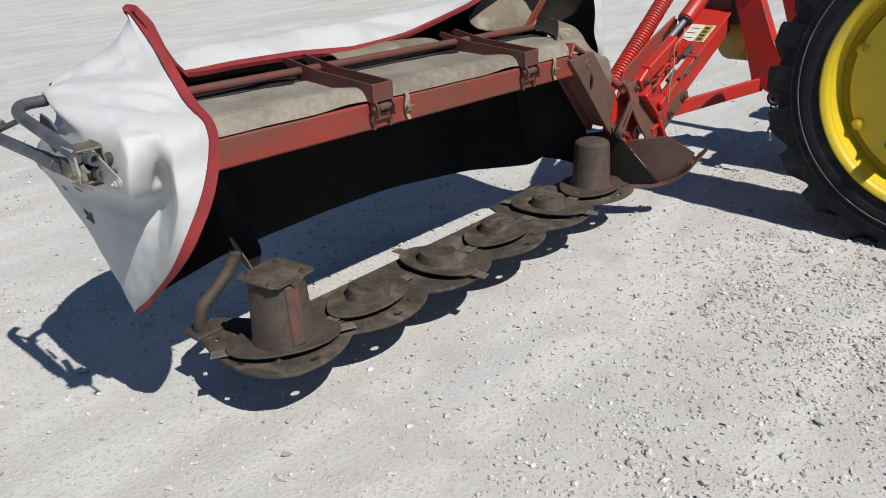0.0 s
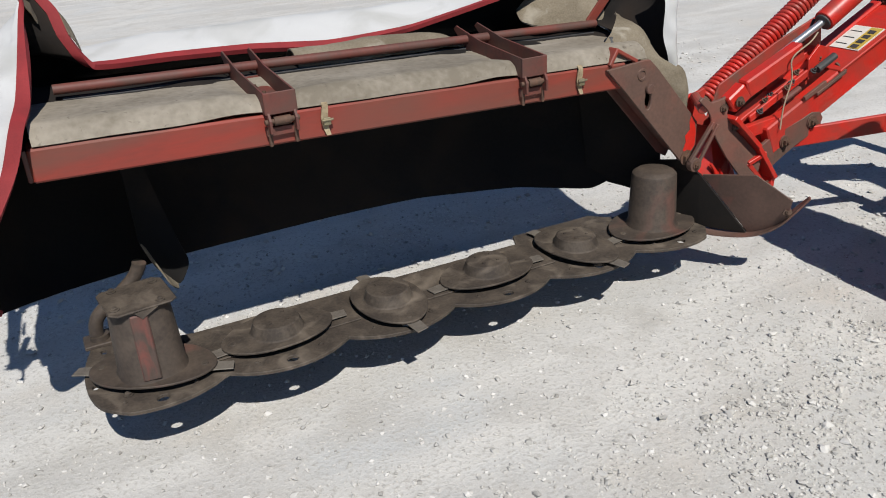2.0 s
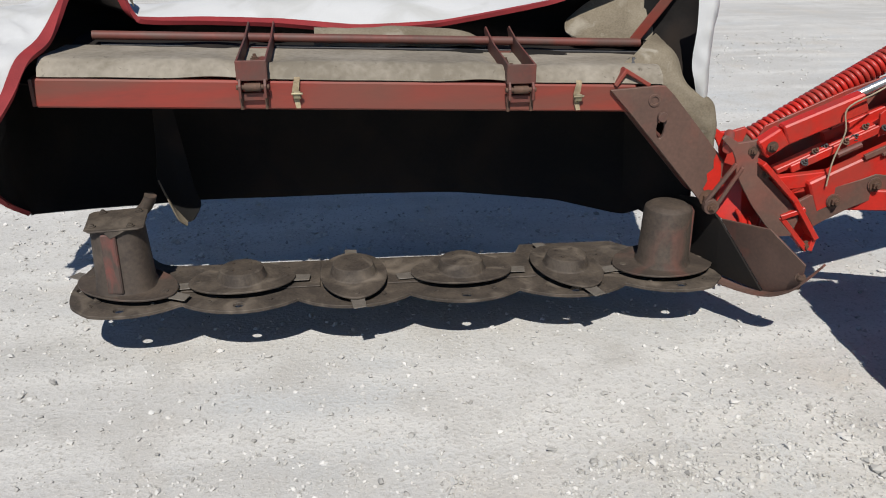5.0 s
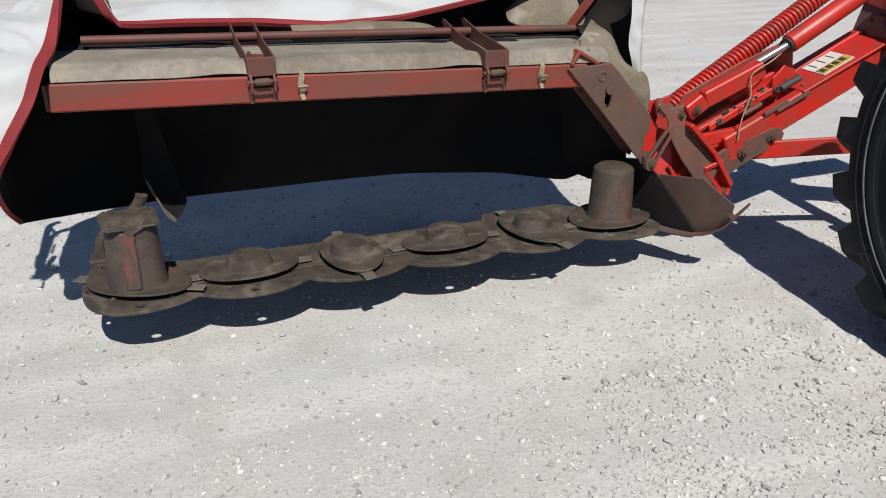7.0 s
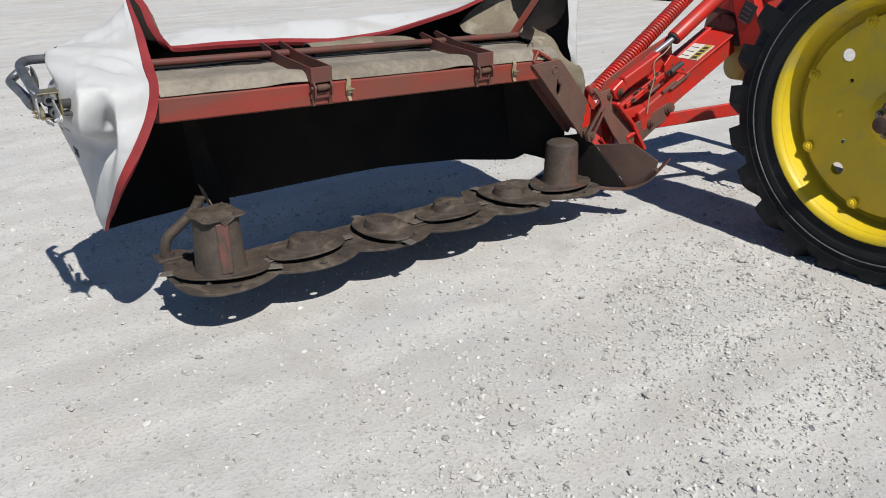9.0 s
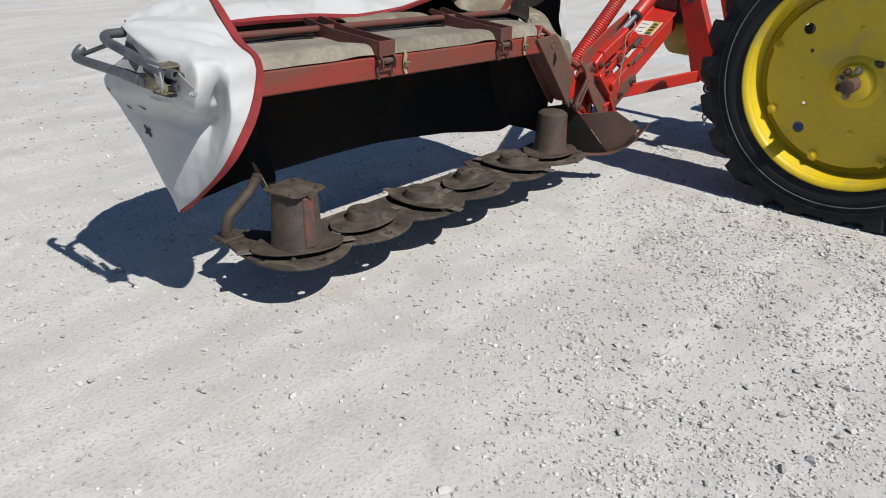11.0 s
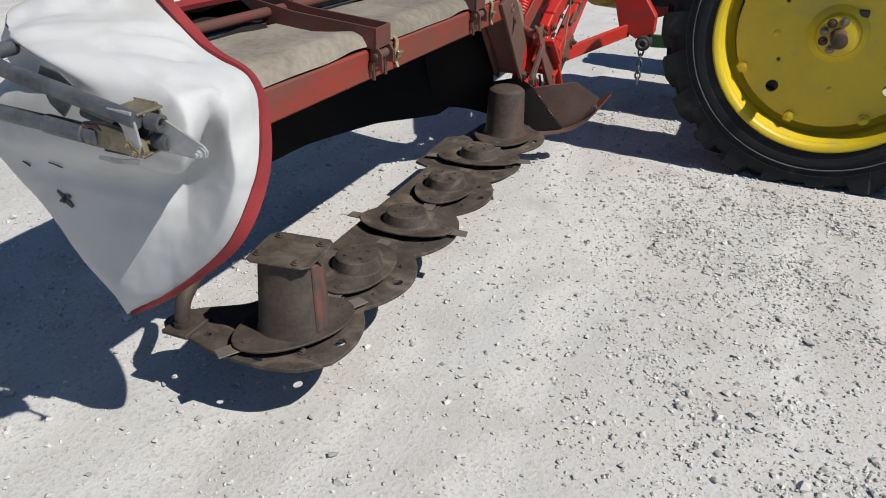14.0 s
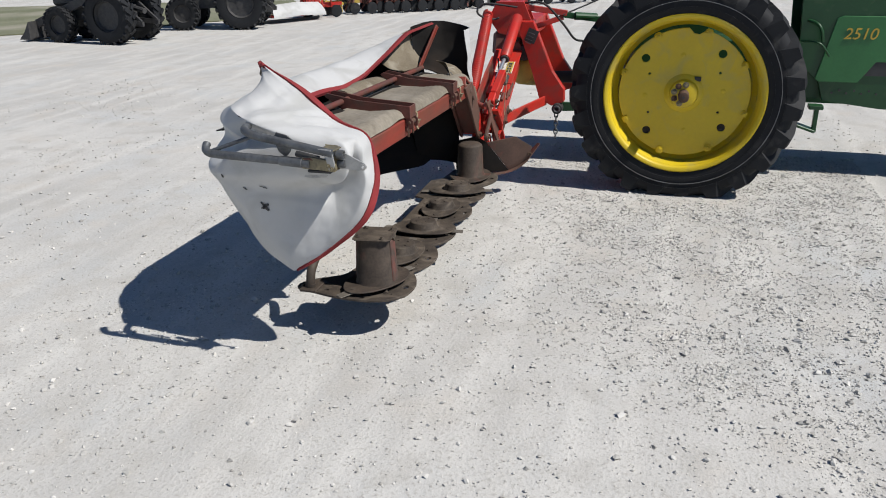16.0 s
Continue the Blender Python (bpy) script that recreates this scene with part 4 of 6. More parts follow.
    part("apron_fold", slab(BM(), f, 0.005), "canvas", cover, "crumpled tan canvas fold", 60)
    # added dark sheet under the apron that keeps sun out of the outer end
    e = surface([[(1.02, 1.97, 0.9), (1.2, 1.97, 0.88), (1.36, 1.97, 0.87)], [(0.99, 2.2, 0.91), (1.2, 2.2, 0.89), (1.36, 2.2, 0.88)], [(1.08, 2.44, 0.9), (1.2, 2.46, 0.89), (1.36, 2.5, 0.88)]], 12, 16)
    part("end_flap", slab(BM(), wrinkle(e, 0.006, 7.0, 2.0), 0.005), "dark", cover, "added black sheet that blocks sun inside the outer end", 60)
    # small flap hanging inside the outer end
    f = surface([[(1.34, 2.34, 0.88), (1.36, 2.345, 0.88), (1.38, 2.35, 0.88)], [(1.35, 2.3, 0.7), (1.385, 2.31, 0.7), (1.42, 2.32, 0.7)], [(1.352, 2.25, 0.55), (1.405, 2.27, 0.54), (1.455, 2.27, 0.53)], [(1.352, 2.22, 0.48), (1.415, 2.25, 0.45), (1.475, 2.24, 0.44)], [(1.395, 2.22, 0.37), (1.44, 2.24, 0.36), (1.49, 2.24, 0.37)], [(1.438, 2.22, 0.31), (1.447, 2.23, 0.307), (1.46, 2.23, 0.315)]], 16, 30)
    # sunlit curl of the dark tongue, its light put into a tan colour
    curl = surface([[(1.354, 2.217, 0.48), (1.357, 2.212, 0.475), (1.362, 2.206, 0.47)], [(1.372, 2.217, 0.42), (1.385, 2.205, 0.405), (1.393, 2.19, 0.385)], [(1.395, 2.217, 0.372), (1.408, 2.2, 0.352), (1.415, 2.185, 0.33)], [(1.438, 2.217, 0.312), (1.438, 2.21, 0.306), (1.436, 2.204, 0.3)]], 10, 20)
    part("tongue_edge", slab(BM(), curl, 0.005), "canvas", cover, "curled edge of the tongue, its sunlit look painted tan", 60)
    part("inner_tongue", slab(BM(), f, 0.006), "dark", cover, "dark hanging rubber tongue", 60)


make_cover()


def make_handle():
    """Galvanised folding handle on the outer end of the cover."""
    bm = sweep(BM(), [(0.705, 1.82, 0.998), (0.712, 1.95, 1.018), (0.72, 2.09, 1.038), (0.725, 2.16, 1.049), (0.742, 2.205, 1.057), (0.775, 2.23, 1.06), (0.835, 2.247, 1.056)], 0.0165, 14, 44)
    handle = part("cover_handle", bm, "zinc", mower, "galvanised tube handle on the cover's end", 50)
    bm = sweep(BM(), [(0.706, 1.92, 0.952), (0.709, 1.99, 0.956), (0.712, 2.2, 0.962), (0.714, 2.335, 0.966), (0.718, 2.372, 0.97), (0.734, 2.392, 0.98), (0.757, 2.398, 0.995)], 0.0165, 14, 44)
    tube = part("lower_tube", bm, "zinc", handle, "", 50)
    part("sleeve", cyl(BM(), (0.709, 2.05, 0.958), (0.706, 1.95, 0.954), 0.0195, seg=16, bevel=0.003), "zinc", tube)
    part("cross_rod", cyl(BM(), (0.72, 2.37, 0.972), (0.752, 2.19, 1.035), 0.008, seg=12), "zinc", handle)
    bm = plate(BM(), [Vector((0.742, y, z)) for y, z in ((2.0, 1.03), (2.03, 1.052), (2.075, 1.062), (2.09, 1.035), (2.07, 0.985), (2.04, 0.962), (2.02, 0.985))], (0.006, 0, 0), 0.001)
    part("tie_plate", bm, "zinc", handle, "dull plate that ties the two tubes")
    # flattened end of the lower tube with its bolt hole
    tab = [(1.955, 0.977), (1.9, 0.982), (1.85, 0.974), (1.812, 0.958), (1.808, 0.94), (1.818, 0.926), (1.87, 0.93), (1.955, 0.933)]
    hole = [(1.93 + 0.009 * math.cos(a), 0.958 + 0.011 * math.sin(a)) for a in np.linspace(0, 2 * math.pi, 14, endpoint=False)]
    bm = plate(BM(), [Vector((0.7, y, z)) for y, z in tab], (0.014, 0, 0), 0.003, [[Vector((0.7, y, z)) for y, z in hole]])
    part("tube_tab", bm, "brass", handle, "yellowed flattened tube end")
    part("rust_patch", plate(BM(), [Vector((0.698, y, z)) for y, z in ((1.948, 0.976), (1.915, 0.978), (1.905, 0.968), (1.92, 0.972), (1.938, 0.97))], (0.003, 0, 0), 0.0), "dull", tube, "rust-red stain")
    side = [(1.88, 1.018), (1.826, 1.016), (1.818, 0.992), (1.812, 0.955), (1.822, 0.93), (1.838, 0.936), (1.85, 0.985)]
    for x in (0.694, 0.764):
        part("side_plate", plate(BM(), [Vector((x, y, z)) for y, z in side], (0.006, 0, 0), 0.001), "plated" if x < 0.7 else "brass", handle, "plated clevis plate")
    for dz in (0.928, 1.008):
        bm = plate(BM(), [Vector(p) for p in ((0.7, 1.815, dz), (0.765, 1.81, dz), (0.768, 1.87, dz + 0.004), (0.702, 1.875, dz + 0.004))], (0, 0.0, 0.005), 0.001)
        part("clevis_plate", bm, "brass", handle, "yellowed zinc clevis")
    for x, z in ((0.728, 0.992), (0.74, 0.952)):
        bm = lathe(BM(), [(0.01, 0.0), (0.01, 0.03), (0.0165, 0.03), (0.0165, 0.0), (0.01, 0.0)], (x, 1.815, z), (0, -1, 0), 20)
        bush = part("bushing", bm, "zinc", handle, "", 40)
        # black plug that paints the shade inside the bushing
        part("bore", cyl(BM(), (x, 1.812, z), (x, 1.8, z), 0.0101, seg=16), "ink", bush)
    for y, z in ((1.838, 0.952), (1.824, 0.94)):
        part("clevis_bolt", bolt(BM(), (0.693, y, z), (-1, 0, 0), 0.006, 0.005, 0.002), "brass", handle)
    # thin triangular link with its bolt
    bm = plate(BM(), [Vector((0.742, y, z)) for y, z in ((1.822, 1.0), (1.795, 1.0), (1.705, 0.958), (1.697, 0.947), (1.7, 0.937), (1.712, 0.931), (1.732, 0.929), (1.81, 0.932))], (-0.005, 0, 0), 0.001)
    link = part("link_plate", bm, "plated", handle, "thin plated link, sunlit look in its colour")
    part("link_bolt", bolt(BM(), (0.737, 1.713, 0.943), (-1, 0, 0), 0.0085, 0.008, 0.004), "plated", link)
    bm = cyl(BM(), (0.74, 1.85, 0.965), (0.87, 1.9, 0.955), 0.016, seg=14)
    box(bm, (0.81, 1.87, 0.93), (0.1, 0.05, 0.01), None, 0.002)
    part("mount", bm, "grime", handle)
    # lower edge that catches the sun, its brightness painted with the paler metal
    bm = plate(BM(), [Vector((0.745, y, z)) for y, z in ((1.865, 0.9), (1.87, 0.888), (1.93, 0.882), (1.965, 0.884), (1.96, 0.892), (1.9, 0.894))], (-0.008, 0, 0.006), 0.001)
    part("spring_clip", bm, "plated", handle)
    bm = cyl(BM(), (0.74, 1.9, 0.965), (0.76, 2.0, 0.975), 0.013, seg=12)
    box(bm, (0.755, 1.9, 0.912), (0.03, 0.1, 0.012), None, 0.003)
    part("pivot_block", bm, "grime", handle)
    for ob in (handle, *handle.children_recursive):
        ob.data.transform(Matrix.Translation((0.033, 0, 0)))


make_handle()


def make_shoe():
    """Inner shoe: folded plates and an upturned skid."""
    bm = plate(BM(), [Vector(p) for p in ((3.33, 1.79, 0.405), (3.41, 1.605, 0.438), (3.49, 1.5, 0.352), (3.505, 1.53, 0.25), (3.46, 1.66, 0.178))], (0.008, 0.006, 0), 0.001)
    shoe = part("inner_shoe", bm, "brace", mower, "dusty brown steel shoe plate")
    # inner side turned from the sun; its shade is painted black
    bm = plate(BM(), [Vector(p) for p in ((3.322, 1.79, 0.405), (3.452, 1.66, 0.178), (3.36, 1.82, 0.178), (3.27, 2.0, 0.2), (3.26, 2.0, 0.42), (3.275, 1.85, 0.46))], (0.01, 0.004, 0), 0.001)
    part("shoe_side", bm, "dark", shoe, "inner side of the shoe, its shade painted black")
    line = curve_points([(3.3, 1.86, 0.172), (3.4, 1.73, 0.165), (3.46, 1.63, 0.186), (3.494, 1.555, 0.238), (3.51, 1.505, 0.3), (3.522, 1.455, 0.37)], 24)
    wide = (np.linspace(0.08, 0.022, 24) + 0.02 * np.sin(np.linspace(0, math.pi, 24)))[:, None]
    across = np.array((0.62, 0.55, 0.0))
    g = np.stack([line - across * wide * 0.35, line, line + across * wide], 1)
    part("skid", slab(BM(), g, 0.007), "brace", shoe, "upturned steel skid, worn bright underneath", 40)
    bm = bolt(BM(), (3.495, 1.52, 0.3), (-0.5, -0.8, 0.2), 0.011, 0.007, 0.003)
    part("skid_bolt", bm, "rust", shoe)


make_shoe()


def make_hitch():
    """The red linkage that carries the mower from the tractor."""
    ear = [(3.291, 0.694), (3.303, 0.704), (3.318, 0.7), (3.35, 0.679), (3.40, 0.684), (3.437, 0.694), (3.446, 0.684), (3.424, 0.625), (3.43, 0.605), (3.471, 0.553), (3.569, 0.459), (3.60, 0.41), (3.575, 0.345), (3.52, 0.345), (3.477, 0.388), (3.42, 0.46), (3.377, 0.53), (3.352, 0.575), (3.345, 0.625), (3.33, 0.655)]

    def lean(z):
        return 1.79 - 0.12 * (0.7 - z)

    bm = plate(BM(), [Vector((x, lean(z), z)) for x, z in ear], (0, 0.012, 0.002), 0.002)
    hitch = part("hitch_yoke", bm, "brace", mower, "dusty forged yoke plate")
    # red fork behind it: two flanges and a gusset that leave a pocket
    for a, b, w in (((3.428, 0.617), (3.562, 0.482), 0.07), ((3.557, 0.491), (3.665, 0.335), 0.07), ((3.665, 0.335), (3.648, 0.285), 0.06), ((3.531, 0.416), (3.61, 0.447), 0.05), ((3.531, 0.416), (3.645, 0.288), 0.04)):
        bm = beam(BM(), (a[0], 1.772, a[1]), (b[0], 1.762, b[1]), w, 0.018, up=(a[1] - b[1], 0, b[0] - a[0]), bevel=0.002)
        part("yoke_flange", bm, "red", hitch)
    bm = plate(BM(), [Vector((x, 1.79, z)) for x, z in ((3.43, 0.6), (3.557, 0.48), (3.655, 0.34), (3.64, 0.3), (3.55, 0.36), (3.45, 0.52))], (0, 0.01, 0), 0.002)
    part("yoke_plate", bm, "red", hitch, "red web of the yoke")
    bm = plate(BM(), [Vector((x, lean(z) + 0.13, z)) for x, z in ear], (0, 0.012, 0.002), 0.002)
    part("yoke_plate", bm, "red", hitch)
    for x, z, r in ((3.402, 0.652, 0.011), (3.46, 0.572, 0.011), (3.642, 0.302, 0.014)):
        part("yoke_bolt", bolt(BM(), (x, lean(z) - (0.002 if x < 3.6 else -0.012), z), (0, -1, 0), r, 0.008, 0.004), "rust", hitch)
    bm = plate(BM(), [Vector(p) for p in ((3.30, 1.87, 0.60), (3.42, 1.86, 0.56), (3.52, 1.84, 0.45), (3.55, 1.83, 0.33), (3.41, 1.8, 0.36), (3.29, 1.88, 0.42))], (0, 0.015, 0), 0.002)
    part("yoke_web", bm, "red", hitch, "bright red web between the yoke plates")
    for k, (x, z) in enumerate(((3.40, 0.43), (3.44, 0.4), (3.47, 0.43))):
        bm = sweep(BM(), [(x, 1.80, z - 0.09), (x + 0.008, 1.8, z - 0.04), (x - 0.01 + 0.012 * k, 1.81, z)], [0.006 + 0.0 * t for t in range(16)], 8, 16)
        part("trash_guard", bm, "red", hitch, "", 60)
    # slotted stop link, two thin bars with a bolt
    bm = beam(BM(), (3.345, 1.77, 0.613), (3.262, 1.79, 0.468), 0.012, 0.018, up=(0, -1, 0.2), bevel=0.003)
    beam(bm, (3.37, 1.77, 0.6), (3.3, 1.79, 0.446), 0.012, 0.014, up=(0, -1, 0.2), bevel=0.003)
    cyl(bm, (3.282, 1.80, 0.457), (3.282, 1.775, 0.457), 0.027, seg=18, bevel=0.002)
    part("stop_link", bm, "brace", hitch, "slotted dusty link")
    part("link_bolt", bolt(BM(), (3.282, 1.775, 0.457), (0, -1, 0), 0.011, 0.008, 0.004), "rust", hitch)
    bm = cyl(BM(), (3.32, 1.80, 0.655), (3.37, 1.90, 0.68), 0.018, seg=14, bevel=0.003)
    part("link_pin", bm, "rubbed", hitch)
    # lower swing arm with its two big bolts
    out = [(3.575, 0.47), (3.62, 0.492), (3.703, 0.521), (3.8, 0.545), (3.85, 0.562), (3.895, 0.555), (3.916, 0.53), (3.908, 0.495), (3.86, 0.47), (3.775, 0.438), (3.70, 0.4), (3.655, 0.375), (3.63, 0.41)]
    for dy, mt in ((0.0, "brace"), (0.15, "red")):
        bm = plate(BM(), [Vector((x, 1.752 + dy, z)) for x, z in out], (0, 0.016, 0), 0.002)
        swing = part("swing_arm", bm, mt, mower, "lower swing arm plate, red under dust")
        if dy:
            continue
        for x, z in ((3.709, 0.471), (3.85, 0.525)):
            part("arm_washer", cyl(BM(), (x, 1.752, z), (x, 1.746, z), 0.026, seg=22, bevel=0.001), "brace", swing)
            part("arm_bolt", bolt(BM(), (x, 1.746, z), (0, -1, 0), 0.015, 0.012, 0.006), "rust", swing)
    bm = beam(BM(), (3.56, 1.84, 0.42), (3.9, 1.84, 0.5), 0.14, 0.012, up=(-0.3, 0, 1))
    part("arm_web", bm, "red", swing)
    bm = beam(BM(), (3.49, 1.79, 0.53), (3.91, 1.785, 0.565), 0.03, 0.05, bevel=0.003)
    part("tie_bar", bm, "red", swing, "flat red tie bar")
    # upper lift beam, bent channel
    bm = BM()
    pts = [(3.43, 1.79, 0.655), (3.5, 1.785, 0.705), (3.76, 1.775, 0.815)]
    for a, b in zip(pts, pts[1:]):
        beam(bm, a, b, 0.05, 0.07, bevel=0.006)
    lift = part("lift_beam", bm, "red", mower, "bright red bent lift beam")
    bm = bolt(BM(), (3.455, 1.757, 0.672), (0, -1, 0), 0.013, 0.01, 0.004)
    part("lift_bolt", bm, "rust", lift)
    # hydraulic cylinder
    bm = cyl(BM(), (3.66, 1.8, 0.79), (3.9, 1.79, 0.905), 0.014, seg=16)
    rod = part("hydraulic_cylinder", bm, "chrome", mower, "chrome rod of the lift cylinder", 40)
    bm = cyl(BM(), (3.89, 1.79, 0.9), (4.33, 1.78, 1.15), 0.041, seg=22, bevel=0.006)
    part("barrel", bm, "red", rod, "red cylinder barrel", 40)
    # dark disc that paints the shaded open end of the barrel
    bm = cyl(BM(), (3.884, 1.79, 0.8955), (3.9, 1.79, 0.905), 0.033, seg=22, bevel=0.004)
    part("gland", bm, "grime", rod)
    # main float beams running up to the mast
    for dy, a, b, w, h in ((1.775, (3.63, 0.483), (4.42, 0.828), 0.05, 0.12), (1.92, (3.55, 0.47), (4.42, 0.85), 0.05, 0.12)):
        bm = beam(BM(), (a[0], dy, a[1]), (b[0], dy + 0.02, b[1]), w, h, bevel=0.006)
        fl = part("float_beam", bm, "red", mower, "bright red box beam of the linkage")
    bm = beam(BM(), (3.98, 1.85, 0.7), (4.42, 1.85, 0.895), 0.2, 0.012, up=(-0.4, 0, 1), bevel=0.003)
    part("top_plate", bm, "red", fl)
    bm = BM()
    beam(bm, (3.52, 1.84, 0.56), (4.0, 1.85, 0.77), 0.05, 0.02, bevel=0.003)
    beam(bm, (3.56, 1.80, 0.575), (3.93, 1.81, 0.735), 0.012, 0.03, bevel=0.003)
    beam(bm, (3.7, 1.87, 0.66), (3.96, 1.87, 0.77), 0.03, 0.05, bevel=0.003)
    part("inner_link", bm, "red", fl)
    bm = plate(BM(), [Vector((x, 1.905, z)) for x, z in ((3.44, 0.56), (3.5, 0.7), (3.78, 0.82), (4.02, 0.9), (4.05, 0.74), (3.75, 0.58), (3.55, 0.5))], (0, 0.01, 0), 0.002)
    part("link_web", bm, "rubbed", fl, "dusty red web behind the links")
    for k in range(9):
        x = 3.6 + 0.045 * k
        part("link_bolt", bolt(BM(), (x, 1.79 + 0.02 * (k % 3), 0.6 + 0.42 * (x - 3.6) + 0.012 * (k % 2)), (0, -0.6, 0.8), 0.009, 0.008, 0.006), "rust" if k % 2 else "grime", fl)
    part("fitting", cyl(BM(), (3.7, 1.77, 0.63), (3.78, 1.77, 0.665), 0.012, seg=10), "dull", fl)
    part("fitting", cyl(BM(), (3.88, 1.78, 0.72), (3.97, 1.78, 0.76), 0.015, seg=10), "grime", fl)
    part("bracket_plate", plate(BM(), [Vector((x, 1.8, z)) for x, z in ((3.86, 0.68), (3.96, 0.72), (3.96, 0.79), (3.9, 0.81), (3.85, 0.76))], (0, 0.01, 0), 0.001), "red", fl)
    bm = beam(BM(), (3.85, 1.745, 0.635), (4.0, 1.745, 0.7), 0.012, 0.012, bevel=0.001)
    beam(bm, (3.79, 1.75, 0.625), (3.9, 1.75, 0.672), 0.012, 0.018, bevel=0.001)
    beam(bm, (4.0, 1.745, 0.7), (4.01, 1.8, 0.72), 0.012, 0.012, bevel=0.001)
    part("latch_bar", bm, "brace", fl)
    # warning decals on the top plate
    q, across = Vector((0.91, 0, 0.403)).normalized(), Vector((0, 1, 0))
    upv = q.cross(across).normalized()
    base = Vector((4.1, 1.85, 0.753)) + upv * 0.0085
    part("decal", beam(BM(), base, base + q * 0.16, 0.15, 0.003, up=upv, bevel=0), "label_white", fl, "white warning decal with unreadable lines")
    part("decal_band", beam(BM(), base + q * 0.006 - across * 0.045 + upv * 0.003, base + q * 0.154 - across * 0.045 + upv * 0.003, 0.05, 0.003, up=upv, bevel=0), "label_yellow", fl)
    for k in range(4):
        o = base + q * (0.02 + 0.034 * k) - across * 0.06 + upv * 0.006
        part("decal_bar", beam(BM(), o, o + across * 0.03, 0.022, 0.001, up=upv, bevel=0), "ink", fl)
    for k in range(3):
        o = base + q * (0.03 + 0.045 * k) + upv * 0.003
        part("decal_bar", beam(BM(), o, o + across * 0.05, 0.004, 0.001, up=upv, bevel=0), "ink", fl)
    # coil spring
    a, b = Vector((3.472, 1.95, 0.64)), Vector((4.45, 2.04, 1.165))
    d = b - a
    u = d.cross(Vector((0, 1, 0))).normalized()
    v = d.normalized().cross(u)
    turns = 52
    pts = [a + d * t + 0.035 * (u * math.cos(2 * math.pi * turns * t) + v * math.sin(2 * math.pi * turns * t)) for t in np.linspace(0, 1, turns * 14)]
    bm = sweep(BM(), pts, 0.0092, 8, 0)
    coil = part("coil_spring", bm, "red", mower, "long bright red coil spring", 60)
    bm = cyl(BM(), a - d * 0.02, b, 0.026, seg=14)
    part("spring_core", bm, "dull", coil)
    bm = cyl(BM(), a - d.normalized() * 0.06, a, 0.024, 0.034, seg=14, bevel=0.003)
    part("spring_seat", bm, "rust", coil)
    # mast: two slanted legs, top block, brace
    def leg(x):
        bm = plate(BM(), [Vector((x, y, z)) for y, z in ((1.80, 1.12), (1.66, 1.12), (1.50, 0.74), (1.40, 0.60), (1.40, 0.5), (1.50, 0.465), (1.60, 0.52), (1.66, 0.72))], (0.07, 0, 0), 0.006)
        return bm
    mast = part("mast_leg", leg(4.37), "red", mower, "bright red mast leg")
    part("mast_leg", leg(5.02), "red", mower, "bright red mast leg")
    bm = beam(BM(), (4.38, 1.73, 1.06), (5.08, 1.73, 1.06), 0.13, 0.12, bevel=0.006)
    part("cross_beam", bm, "red", mast)
    bm = BM()
    for x in (4.43, 4.56):
        plate(bm, [Vector((x, y, z)) for y, z in ((1.97, 1.26), (1.75, 1.26), (1.68, 1.1), (1.74, 0.98), (1.95, 1.02), (2.03, 1.13))], (0.018, 0, 0), 0.002)
    box(bm, (4.5, 1.86, 1.25), (0.12, 0.2, 0.02), None, 0.003)
    part("mast_head", bm, "red", mast)
    bm = beam(BM(), (4.46, 1.76, 1.22), (4.52, 1.42, 1.17), 0.03, 0.045, bevel=0.004)
    beam(bm, (4.46, 1.72, 1.05), (4.52, 1.45, 1.14), 0.03, 0.04, bevel=0.004)
    part("top_link_arm", bm, "red", mast)
    bm = box(BM(), (4.366, 1.672, 1.01), (0.004, 0.085, 0.105), Matrix.Rotation(0.38, 3, "X"), 0.0)
    part("maker_plate", bm, "ink", mast, "dark maker's plate with unreadable lines")
    for k in range(4):
        bm = box(BM(), (4.362, 1.685 + 0.009 * k - 0.014, 1.03 - 0.024 * k), (0.002, 0.05, 0.006), Matrix.Rotation(0.38, 3, "X"), 0.0)
        part("plate_bar", bm, "zinc", mast)
    bm = beam(BM(), (3.72, 1.81, 0.455), (4.4, 1.55, 0.505), 0.02, 0.075, bevel=0.004)
    br = part("brace_bar", bm, "red", mower, "flat red brace bar to the mast")
    bm = cyl(BM(), (4.33, 1.45, 0.45), (4.52, 1.45, 0.45), 0.042, seg=20, bevel=0.006)
    pin = part("hitch_pin", bm, "black", mast, "black ball end of the lower link", 40)
    bm = lathe(BM(), [(0.014, 0.0), (0.022, 0.006), (0.03, 0.002), (0.03, -0.004)], (4.328, 1.45, 0.45), (-1, 0, 0), 20)
    part("pin_end", bm, "zinc", mast, "", 40)
    # gearbox and yellow shaft guard behind the mast
    bm = cyl(BM(), (4.43, 1.755, 0.725), (4.82, 1.62, 0.62), 0.105, 0.08, seg=24, bevel=0.01)
    guard = part("shaft_guard", bm, "label_yellow", mower, "faded yellow drive-shaft guard", 40)
    bm = cyl(BM(), (4.81, 1.62, 0.62), (4.85, 0.95, 0.64), 0.05, seg=20)
    part("shaft", bm, "black", guard, "", 40)
    bm = box(BM(), (4.52, 1.88, 0.92), (0.2, 0.24, 0.2), Matrix.Rotation(0.3, 3, "Y"), 0.03)
    cyl(bm, (4.4, 1.84, 0.9), (4.45, 1.84, 0.9), 0.085, seg=24, bevel=0.008)
    gears = part("gearbox", bm, "dull", mower, "dull red gearbox")
    bm = cyl(BM(), (4.4, 1.74, 0.87), (4.5, 1.74, 0.87), 0.06, seg=24, bevel=0.01)
